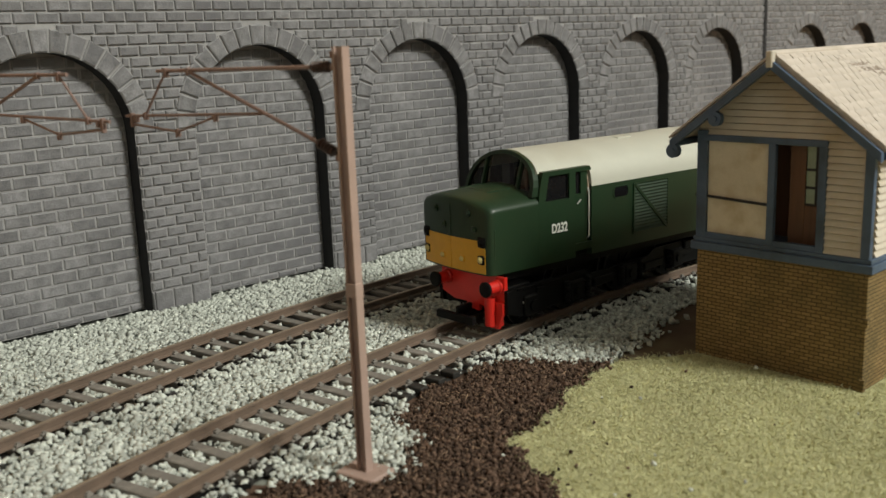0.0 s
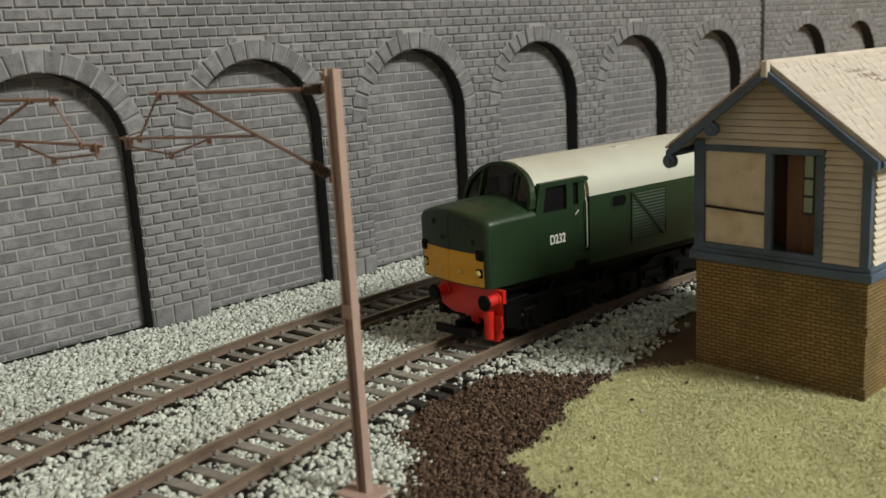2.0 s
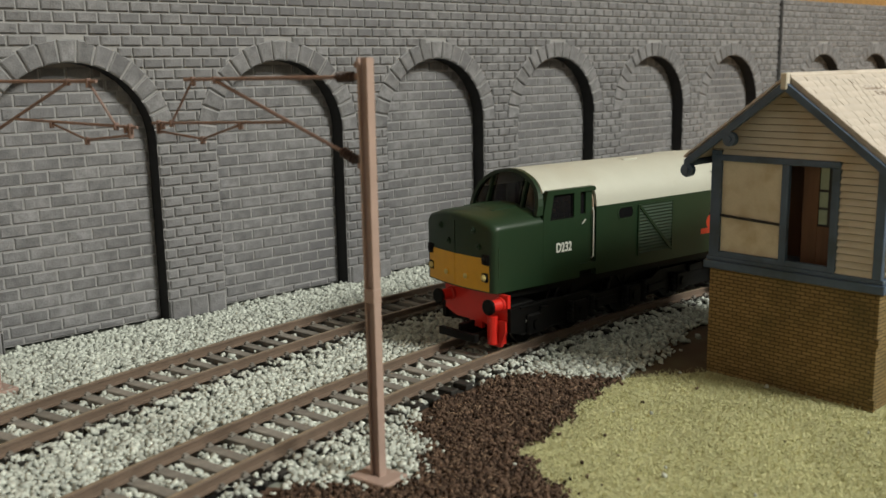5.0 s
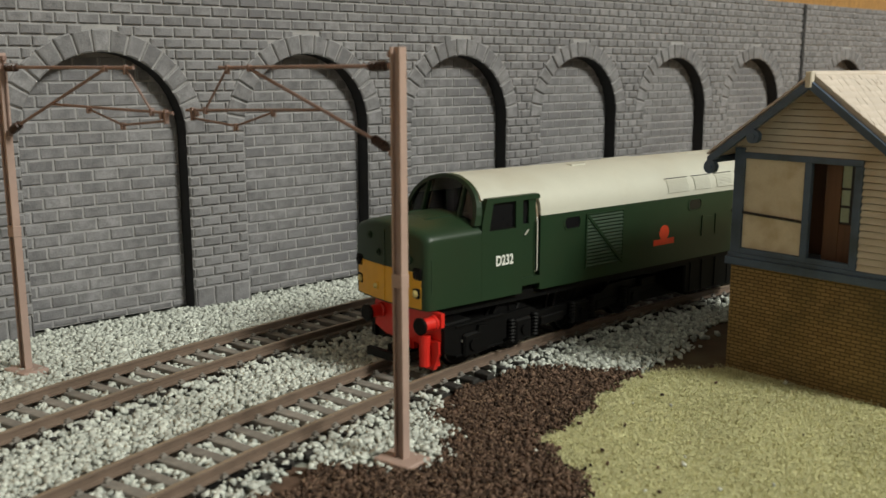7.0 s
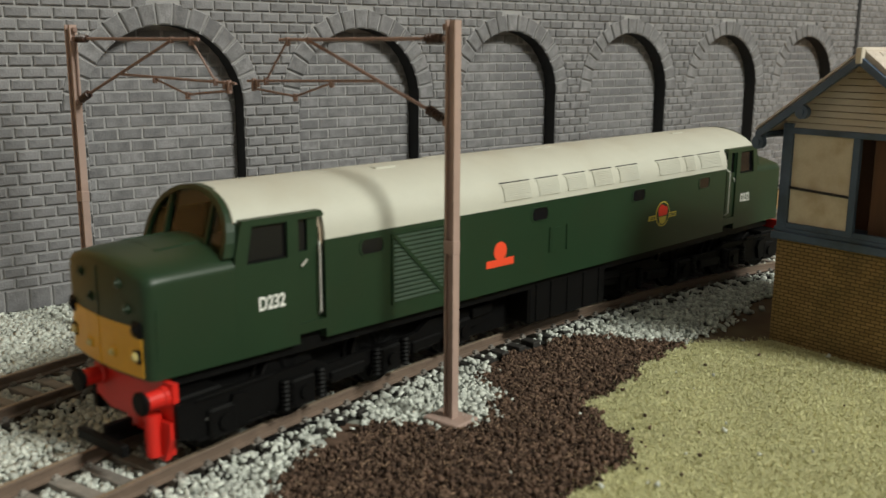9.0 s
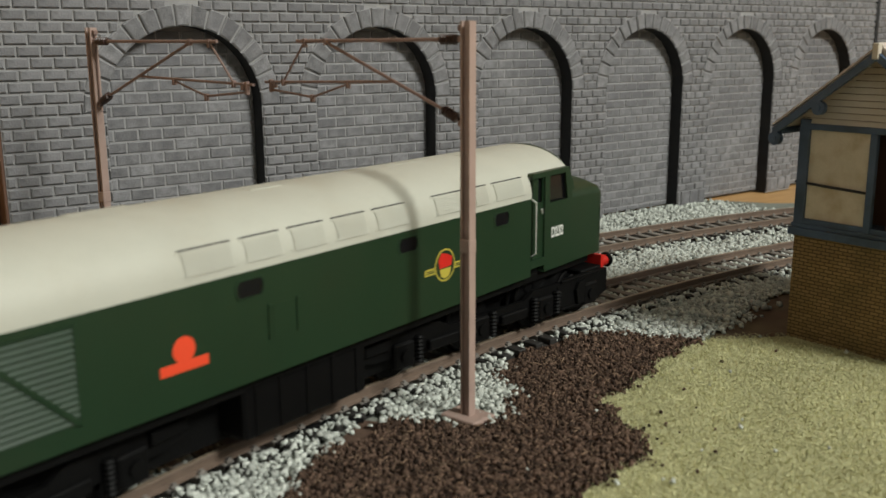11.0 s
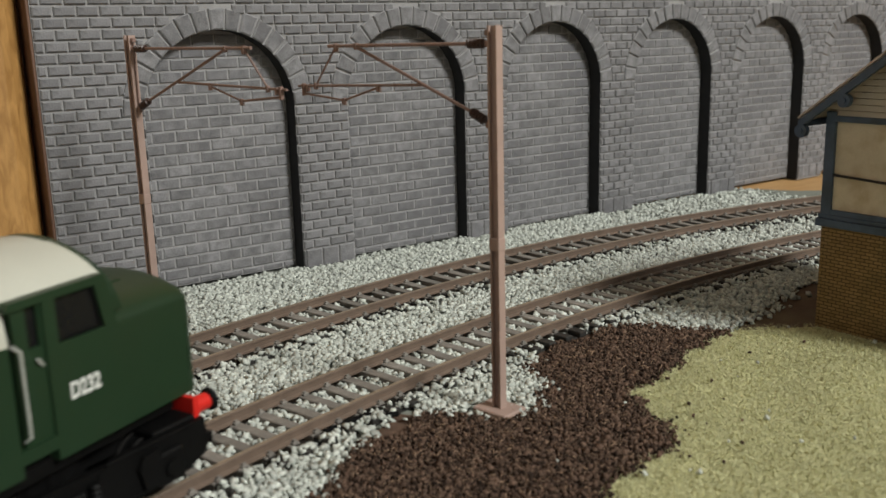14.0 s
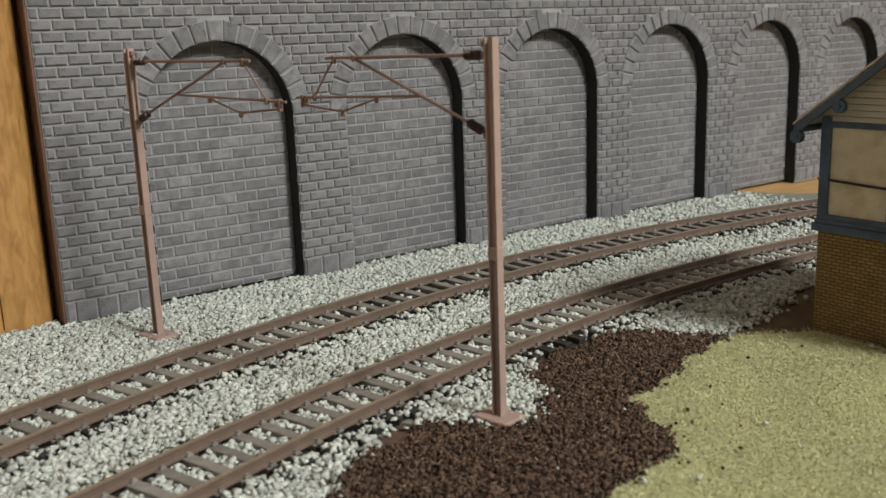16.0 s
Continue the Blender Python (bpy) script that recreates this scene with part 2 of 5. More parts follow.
SOIL_EDGE = [(-75, -150), (-58, -137), (-43.5, -127.5), (-36, -137), (-30, -143), (-18, -147.5), (-9, -137), (-2, -122.6), (10, -113), (23, -109.6), (40, -118), (57, -136.5),
             (38, -141), (16, -149), (2.4, -151), (-2, -163), (-8.8, -176.5), (-22, -178), (-33, -180), (-60, -215), (-120, -190)]
GRASS_EDGE = [(57, -136.5), (66, -142), (79, -150), (260, -150), (420, -330), (-60, -330), (-60, -215), (-33, -180), (-22, -178), (-8.8, -176.5), (-2, -163), (2.4, -151), (16, -149), (38, -141)]

# ---- unseen room shell, added for bounced light, and baseboard ----
bm = bmesh.new()
box(bm, -500, 1400, -700, 900, -30, -0.6)
baseboard = tagged(part("ground", bm, BOARD), "bare plywood baseboard of a model railway", "baseboard", kind="structure")
for nm, b in (("room_floor", (-1500, 2200, -2200, 1500, -920, -900)), ("room_ceiling", (-1500, 2200, -2200, 1500, 1600, 1620)), ("room_wall_left", (-1520, -1500, -2200, 1500, -900, 1600)),
              ("room_wall_right", (2200, 2220, -2200, 1500, -900, 1600)), ("room_wall_front", (-1500, 2200, -2220, -2200, -900, 1600)), ("room_wall_back", (-1500, 2200, 1500, 1520, -900, 1600))):
    bm = bmesh.new()
    box(bm, *b)
    tagged(part(nm, bm, ROOM), "unseen plain room shell that bounces fill light", "room", kind="structure")
trestle = empty("baseboard_trestle", None, "plain pine legs under the baseboard", "trestle")
for x0 in (-430, 1280):
    for y0 in (-650, 800):
        bm = bmesh.new()
        box(bm, x0, x0 + 50, y0, y0 + 50, -899.5, -30.5, 2)
        part("leg", bm, PINE, trestle)

# sheets laid on the board
bm = bmesh.new()
bm.faces.new([bm.verts.new((x * MM, y * MM, -0.3 * MM)) for x, y in ((-330, -330), (-60, -330), (50, -150), (80, -139), (150, -128), (330, -180), (420, -115), (370, -85), (300, -50), (262, -20), (246, 5.5), (-330, 30))])
tagged(part("ballast_bed", bm, BED), "grey ballast dust glued under the loose stones", "ballast", kind="structure")
bm = bmesh.new()
bm.faces.new([bm.verts.new((x * MM, y * MM, -0.15 * MM)) for x, y in SOIL_EDGE])
tagged(part("soil_bed", bm, SOIL), "dark brown soil patch beside the track", "soil", kind="structure")
bm = bmesh.new()
bm.faces.new([bm.verts.new((x * MM, y * MM, -0.05 * MM)) for x, y in GRASS_EDGE])
tagged(part("grass_bed", bm, GRASS_BED), "pale green flock mat beside the signal box", "grass", kind="structure")
bm = bmesh.new()
bm.faces.new([bm.verts.new((x * MM, y * MM, -0.2 * MM)) for x, y in ((60, -138.5), (72, -131), (88, -125), (110, -121), (190, -128), (260, -149), (79, -149.5), (66, -141.5))])
tagged(part("earth_bed", bm, EARTH), "bare brown painted ground beside the signal box", "ground", kind="structure")

# ---- the arched retaining wall ----
PITCH, SPAN, SPRING, RING, DEPTH, WALL_TOP, PANEL = 72.05, 51.2, 58.0, 6.6, 6.2, 114.5, 463.2
RADIUS = SPAN / 2
WALL_X0 = -81.2
# courses and brick lengths: of the wall face, of the recessed backs
COURSE, BRICK, BACK_COURSE, BACK_BRICK = 3.356, 6.6, 3.77, 7.75


def arch_rights(x0):
    return [x0 + 81.2 + PITCH * i for i in range(6)]


def half_opening(z, grow=0.0):
    """Half the width of an arch's opening, or of its ring's outside, at height z."""
    if z < SPRING:
        return RADIUS
    r = RADIUS + grow
    return math.sqrt(max(r * r - (z - SPRING) ** 2, 0.0))


BRICK_MESHES = {}


def brick_mesh(w, h, d):
    """A worn brick, its face at y = -d, sharing one mesh with its likes."""
    key = (round(w * 4) / 4, round(h * 4) / 4, d)
    if key not in BRICK_MESHES:
        w, h = max(key[0], 0.5), key[1]
        bm = bmesh.new()
        c = 0.38
        back = [(-w / 2, 0.3, -h / 2), (w / 2, 0.3, -h / 2), (w / 2, 0.3, h / 2), (-w / 2, 0.3, h / 2)]
        mid = [(x, -d + 0.4, z) for x, _, z in back]
        s, t = max(w / 2 - c, 0.1), h / 2 - c * 0.8
        face = [(-s, -d, -t), (s, -d, -t), (s, -d, t), (-s, -d, t)]
        loft(bm, [back, mid, face])
        bm.faces.ensure_lookup_table()
        for f in bm.faces[4:8]:
            f.material_index = 1
        BRICK_MESHES[key] = mesh_of("brick", bm, [STONE_WALL, DRYBRUSH])
    return BRICK_MESHES[key]


def wall_rows(x0):
    """The bricks of a panel as (x, y of the ground face, z, width, height): face bricks, recess bricks."""
    rights = arch_rights(x0)
    face, recess = [], []
    z, k = 0.6, 0
    while z < WALL_TOP - 1:
        h = 6.95 if k == 0 else COURSE
        x = x0 + 85.3 + (BRICK / 2 if k % 2 == 0 else 0.0) - 14 * BRICK
        cuts = []
        for r in rights:
            g = half_opening(z + h / 2, RING)
            if g > 0 and z + h / 2 < SPRING + RADIUS + RING:
                cuts.append((r - RADIUS - g, r - RADIUS + g))
        while x < x0 + PANEL:
            spans = [(max(x, x0), min(x + BRICK, x0 + PANEL))]
            for c0, c1 in cuts:
                spans = [q for a, b in spans for q in ((a, min(b, c0)), (max(a, c1), b)) if q[1] - q[0] > 0.6]
            face += [((a + b) / 2, 0.0, z + h / 2, max(b - a - 0.5, 0.3), h - 0.5) for a, b in spans]
            x += BRICK
        z += h
        k += 1
    for r in rights:
        z, k = -0.57, 0
        while z < SPRING + RADIUS:
            lo, hi = max(z, 1.0), z + BACK_COURSE
            g = half_opening((lo + hi) / 2)
            x = r - 5.0 - 7 * BACK_BRICK - (BACK_BRICK / 2 if k % 2 else 0.0)
            while x < r:
                a, b = max(x, r - RADIUS - g), min(x + BACK_BRICK, r - RADIUS + g)
                if b - a > 0.6:
                    recess.append(((a + b) / 2, DEPTH, (lo + hi) / 2, max(b - a - 0.45, 0.3), hi - lo - 0.45))
                x += BACK_BRICK
            z += BACK_COURSE
            k += 1
    return face, recess


def joined_bricks(name, rows, parent, label):
    n = len(rows)
    q = np.array(rows)
    w, h = q[:, 3], q[:, 4]
    sx, sz = np.array([-1, 1, 1, -1]) / 2, np.array([-1, -1, 1, 1]) / 2
    proud = np.where(q[:, 1:2] > 1, 0.45, 0.74) + rng.normal(0, 0.07, (n, 1))
    v = np.empty((n, 12, 3))
    for i, (c, y) in enumerate(((0.0, 0.05 - 0 * proud), (0.05, -proud * 0.45), (0.36, -proud))):
        v[:, 4 * i:4 * i + 4, 0] = q[:, :1] + np.maximum(w - 2 * c, 0.2)[:, None] * sx
        v[:, 4 * i:4 * i + 4, 2] = q[:, 2:3] + (h - 1.7 * c)[:, None] * sz
        v[:, 4 * i:4 * i + 4, 1] = q[:, 1:2] + y
    f = [(8, 9, 10, 11)] + [(4 * r + i, 4 * r + (i + 1) % 4, 4 * r + 4 + (i + 1) % 4, 4 * r + 4 + i) for r in (0, 1) for i in range(4)]
    f = (np.array(f)[None] + 12 * np.arange(n)[:, None, None]).reshape(-1, 4)
    me = bpy.data.meshes.new(name)
    me.from_pydata((v.reshape(-1, 3) * MM).tolist(), [], f.tolist())
    me.materials.append(STONE_WALL_ISLAND)
    me.materials.append(DRYBRUSH)
    me.polygons.foreach_set("material_index", [0, 0, 0, 0, 0, 1, 1, 1, 1] * n)
    ob = new(name, me)
    ob.parent = parent
    return tagged(ob, label, kind="stuff")


def wall_panel(name, x0, label, turn=0.0):
    """The core of a moulded wall panel: the mortar face with arched openings, the reveals and the recessed backs."""
    rights = arch_rights(x0)
    bm = bmesh.new()
    n = 20
    zf = WALL_TOP * MM

    def v(x, y, z):
        return bm.verts.new((x * MM, y * MM, z * MM))
    edges = [x0] + [e for r in rights for e in (r - SPAN, r)] + [x0 + PANEL]
    for a, b in zip(edges[0::2], edges[1::2]):
        bm.faces.new((v(a, 0, 0), v(b, 0, 0), v(b, 0, WALL_TOP), v(a, 0, WALL_TOP)))
    for r in rights:
        c = r - RADIUS
        arc = [(c - RADIUS * math.cos(math.pi * i / n), SPRING + RADIUS * math.sin(math.pi * i / n)) for i in range(n + 1)]
        line = [(r - SPAN, 0.0)] + arc + [(r, 0.0)]
        for (xa, za), (xb, zb) in zip(arc, arc[1:]):
            bm.faces.new((v(xa, 0, za), v(xb, 0, zb), v(xb, 0, WALL_TOP), v(xa, 0, WALL_TOP)))
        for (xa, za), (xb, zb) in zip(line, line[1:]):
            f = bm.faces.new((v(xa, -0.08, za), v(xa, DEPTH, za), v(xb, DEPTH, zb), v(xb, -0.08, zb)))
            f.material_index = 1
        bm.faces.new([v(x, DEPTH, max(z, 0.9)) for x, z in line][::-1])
    box(bm, x0, x0 + PANEL, DEPTH + 0.3, DEPTH + 4, 0.9, WALL_TOP)
    bm.faces.new((v(x0, 0, WALL_TOP), v(x0 + PANEL, 0, WALL_TOP), v(x0 + PANEL, DEPTH + 4, WALL_TOP), v(x0, DEPTH + 4, WALL_TOP)))
    bm.faces.new((v(x0, 0, 0), v(x0, 0, WALL_TOP), v(x0, DEPTH + 4, WALL_TOP), v(x0, DEPTH + 4, 0)))
    bm.faces.new((v(x0 + PANEL, 0, 0), v(x0 + PANEL, 0, WALL_TOP), v(x0 + PANEL, DEPTH + 4, WALL_TOP), v(x0 + PANEL, DEPTH + 4, 0)))
    bmesh.ops.remove_doubles(bm, verts=bm.verts, dist=1e-7)
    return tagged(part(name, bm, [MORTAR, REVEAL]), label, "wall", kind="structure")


VOUSSOIR_MESHES = {}


def voussoirs(wall, x0):
    """The ring of wedge stones round each arch, each a stone of its own."""
    n = 17
    for r in arch_rights(x0):
        c = r - RADIUS
        for i in range(n):
            a0, a1 = math.pi * i / n, math.pi * (i + 1) / n
            if i not in VOUSSOIR_MESHES:
                g = 0.011
                bm = bmesh.new()
                rings = []
                for y, cut in ((0.3, 0.0), (-0.4, 0.0), (-0.8, 0.42)):
                    ri, ro, b0, b1 = RADIUS + 0.05 + cut, RADIUS + RING - cut, a0 + g + cut / 30, a1 - g - cut / 30
                    rings.append([(-ri * math.cos(b0), y, ri * math.sin(b0)), (-ro * math.cos(b0), y, ro * math.sin(b0)),
                                  (-ro * math.cos((b0 + b1) / 2), y, ro * math.sin((b0 + b1) / 2)),
                                  (-ro * math.cos(b1), y, ro * math.sin(b1)), (-ri * math.cos(b1), y, ri * math.sin(b1)),
                                  (-ri * math.cos((b0 + b1) / 2), y, ri * math.sin((b0 + b1) / 2))])
                loft(bm, rings)
                bm.faces.ensure_lookup_table()
                for f in bm.faces[6:12]:
                    f.material_index = 1
                VOUSSOIR_MESHES[i] = mesh_of("voussoir", bm, [STONE_WALL, DRYBRUSH])
            ob = new("voussoir", VOUSSOIR_MESHES[i])
            ob.parent = wall
            ob.matrix_basis = pose(c * MM, rnd.uniform(-0.12, 0.12) * MM, SPRING * MM)


wall_1 = wall_panel("wall_north", WALL_X0, "grey moulded plaster retaining wall with blind arches")
wall_2 = wall_panel("wall_north_extension", WALL_X0 + PANEL + 1.6, "second grey moulded arched wall panel past a dark joint")
wall_2.matrix_basis = pose(0, 0.0006, 0)
bm = bmesh.new()
box(bm, WALL_X0 - 2.2, WALL_X0 + 2 * PANEL, DEPTH + 4.3, DEPTH + 9, -0.5, 111, 0.4)
box(bm, WALL_X0 - 1.0, WALL_X0 - 0.15, -0.3, DEPTH + 4.2, -0.5, 113, 0.2)
tagged(part("wall_backing_board", bm, DARK_WOOD), "dark brown stained board behind the moulded wall", "board")

# pine furniture behind the layout
bm = bmesh.new()
xr, yf, rr = WALL_X0 - 1.2, 2.6, 9.0
pts = [(xr - rr + rr * math.sin(k * math.pi / 12), yf + rr - rr * math.cos(k * math.pi / 12)) for k in range(7)]
prism(bm, pts + [(xr, 46), (xr - 16, 46), (xr - 16, yf)], "z", -0.6, 420)
cupboard = empty("pine_cupboard", None, "varnished orange pine cupboard side behind the wall's end", "cupboard")
part("corner_post", bm, PINE, cupboard, "rounded pine corner post")
bm = bmesh.new()
box(bm, -420, xr - 16.2, yf + 0.3, 46, -0.6, 420, 0.4)
part("side_panel", bm, PINE, cupboard)
bm = bmesh.new()
box(bm, -60, 1390, 40, 62, -0.6, 300, 1.5)
tagged(part("pine_board", bm, PINE), "long orange pine board standing behind the wall", "board")
bm = bmesh.new()
box(bm, WALL_X0 + PANEL - 0.6, WALL_X0 + PANEL + 2.2, -1.2, 6, -0.3, WALL_TOP - 0.5)
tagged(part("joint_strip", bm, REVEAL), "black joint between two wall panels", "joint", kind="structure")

# ---- railway tracks ----
RAIL_Z = 4.2
SLEEPER_STEP = 6.5


def sleeper_mesh():
    bm = bmesh.new()
    box(bm, -1.4, 1.4, -10.6, 10.6, 0.2, 1.75, 0.2)
    for y0, y1 in ((-15.2, -10.6), (10.6, 15.2)):
        box(bm, -1.4, 1.4, y0, y1, 0.2, 1.75, 0.2, 1)
    for y in (-8.7, 8.7):
        for o in (-1.45, 1.45):
            box(bm, -0.75, 0.75, y + o - 0.55, y + o + 0.55, 1.7, 2.35, 0.15)
            box(bm, -0.4, 0.4, y + o - 0.3, y + o + 0.3, 2.3, 2.7)
    return mesh_of("sleeper", bm, [SLEEPER, SLEEPER_END])


SLEEPER_MESH = sleeper_mesh()


def railway_track(track, s0, s1, label):
    top = empty("railway_track", None, label, "track", "model tracks")
    for off in (8.7, -8.7):
        bm = bmesh.new()
        prof = [(-1.1, 1.75), (1.1, 1.75), (1.1, 2.05), (0.35, 2.4), (0.35, 3.4), (0.58, 3.6), (0.58, RAIL_Z - 0.12), (0.46, RAIL_Z), (-0.46, RAIL_Z), (-0.58, RAIL_Z - 0.12), (-0.58, 3.6), (-0.35, 3.4), (-0.35, 2.4), (-1.1, 2.05)]
        rings = []
        s = s0
        while s <= s1:
            rings.append([(*on_track(track, s, off + u)[:2], z) for u, z in prof])
            s += 8.0
        loft(bm, rings)
        for f in bm.faces:
            if f.normal.z > 0.9 and f.calc_center_median().z > (RAIL_Z - 0.05) * MM:
                f.material_index = 1
        part("rail", bm, [RAIL, RAIL_TOP], top, "rust-brown painted rail with a worn head")
    bm = bmesh.new()
    loft(bm, [[(*on_track(track, s0 + 8.0 * i, u)[:2], z) for u, z in ((-14.4, 0.05), (14.4, 0.05), (14.0, 0.2), (-14.0, 0.2))] for i in range(int((s1 - s0) / 8))])
    part("sleeper_web", bm, SLEEPER_END, top, "black plastic webbing under the sleepers")
    s = s0 + 2
    while s < s1:
        x, y, a = on_track(track, s)
        ob = new("sleeper", SLEEPER_MESH)
        ob.parent = top
        ob.matrix_basis = pose(x * MM, y * MM, rnd.uniform(-0.1, 0.1) * MM, 0, rnd.uniform(-0.6, 0.6), math.degrees(a) + rnd.uniform(-1.2, 1.2))
        s += SLEEPER_STEP
    return top


far_track = railway_track(FAR_TRACK, -420, 330, "curved brown model track beside the arched wall")
near_track = railway_track(NEAR_TRACK, -420, 460, "curved brown model track that carries the locomotive")


# ---- catenary masts ----
def catenary_mast(m, label):
    """A mast whose arm reaches along its local +x."""
    top = empty("catenary_mast", m, label, "mast", "catenary masts")
    bm = bmesh.new()
    box(bm, -4.6, 4.6, -3.6, 3.6, -0.4, 1.7, 0.25)
    part("base_plate", bm, MAST, top)
    bm = bmesh.new()
    prism(bm, [(-1.2, -1.0), (-0.75, -1.0), (-0.75, -0.3), (0.75, -0.3), (0.75, -1.0), (1.2, -1.0), (1.2, 1.0), (0.75, 1.0), (0.75, 0.3), (-0.75, 0.3), (-0.75, 1.0), (-1.2, 1.0)], "z", 1.6, 82.5)
    part("post", bm, MAST, top)
    bm = bmesh.new()
    box(bm, -1.32, 1.32, -1.12, 1.12, 36.6, 39.4, 0.12)
    part("collar", bm, MAST, top)
    for z in (81.2, 79.0, 62.7):
        bm = bmesh.new()
        box(bm, 1.1, 2.3, -0.6, 0.6, z - 0.6, z + 0.6, 0.15)
        part("bracket", bm, ARM, top)
    bm = bmesh.new()
    tube(bm, (1.75, 0, 62.5), (1.75, 0, 81.5), 0.22, 8)
    part("pull_rod", bm, ARM, top)
    for p, q in (((2.2, 0, 79.0), (7.4, 0, 79.0)), ((2.4, 0, 63.4), (6.8, 0, 65.4))):
        bm = bmesh.new()
        lathe(bm, p, q, [(0, 0.5), (0.1, 0.6)] + [(0.12 + 0.16 * i + g, r) for i in range(5) for g, r in ((0, 0.7), (0.03, 1.05), (0.1, 1.05), (0.13, 0.7))] + [(1.0, 0.5)])
        part("insulator", bm, INSULATOR, top, "dark ribbed insulator")
    for nm, p, q, r in (("top_tube", (7.0, 0, 79.0), (51.0, 0, 78.8), 0.4), ("strut", (6.4, 0, 65.2), (41.2, 0, 78.6), 0.38), ("registration_tube", (20.6, 0, 70.4), (63.0, 0, 69.3), 0.32),
                        ("drop_rod", (48.2, 0, 78.8), (56.2, 0, 69.6), 0.26), ("steady_arm", (60.6, 0, 67.6), (46.2, 0, 66.3), 0.28), ("steady_stay", (46.2, 0, 66.3), (34.2, 0, 69.6), 0.26)):
        bm = bmesh.new()
        tube(bm, p, q, r, 10)
        part(nm, bm, ARM, top)
    for x, z, zz in ((48.2, 79.4, 77.4), (41.2, 79.4, 77.9), (56.2, 70.2, 68.6), (60.8, 70.0, 67.0), (34.2, 70.0, 68.6), (46.2, 66.9, 65.2), (59.4, 69.8, 68.0)):
        bm = bmesh.new()
        box(bm, x - 0.42, x + 0.42, -0.5, 0.5, zz, z, 0.12)
        part("clamp", bm, ARM, top)
    return top


catenary_mast(pose(-0.0262, -0.142, 0.0, 0, 0, 101.5), "pink-brown plastic catenary mast standing on ballast and soil")
catenary_mast(pose(-0.0638, -0.0318, 0.0, 0, 0, 284.5 ), "pink-brown plastic catenary mast beside the arched wall")

# ---- signal box ----
BLUE = material("dull_blue_paint", (0.062, 0.095, 0.155), 0.55, vary=0.2, scale=250, bump=0.15, stain=(0.04, 0.06, 0.085), stain_scale=120)
CREAM = material("aged_cream_paint", (0.55, 0.495, 0.42), 0.75, vary=0.12, scale=150, bump=0.2, stain=(0.48, 0.4, 0.29), stain_scale=90)
BLIND = material("stained_cream_blind", (0.58, 0.51, 0.4), 0.7, vary=0.14, scale=120, bump=0.08, stain=(0.47, 0.38, 0.26), stain_scale=160)
BOX_BRICK = brick_material("ochre_moulded_brickwork", (0.3, 0.195, 0.078), (0.22, 0.14, 0.052), (0.085, 0.052, 0.022), 2.4 * MM, 0.92 * MM)
SLATE = material("pale_cream_roof_slates", (0.55, 0.485, 0.43), 0.8, vary=0.14, scale=200, bump=0.4, spread=0.08, stain=(0.48, 0.415, 0.35), stain_scale=110)
INNER_WOOD = wood_material("brown_interior_boarding", (0.13, 0.058, 0.03), (0.08, 0.036, 0.018), (300, 300, 30))
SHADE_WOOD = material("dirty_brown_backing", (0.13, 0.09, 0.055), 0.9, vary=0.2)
DARK_LINE = material("black_line", (0.012, 0.012, 0.015), 0.6, vary=0.1)
GLASS_GREEN = material("dusty_window_pane", (0.3, 0.36, 0.27), 0.2, vary=0.3, scale=120)
SOOT = material("soot_stain", (0.3, 0.24, 0.2), 0.95, vary=0.4, scale=500)

BX, BY0, BY1, BLEN = 79.3, -193.0, -149.0, 62.0
SILL, EAVE, APEX, BYC = 29.8, 59.1, 75.6, -170.3


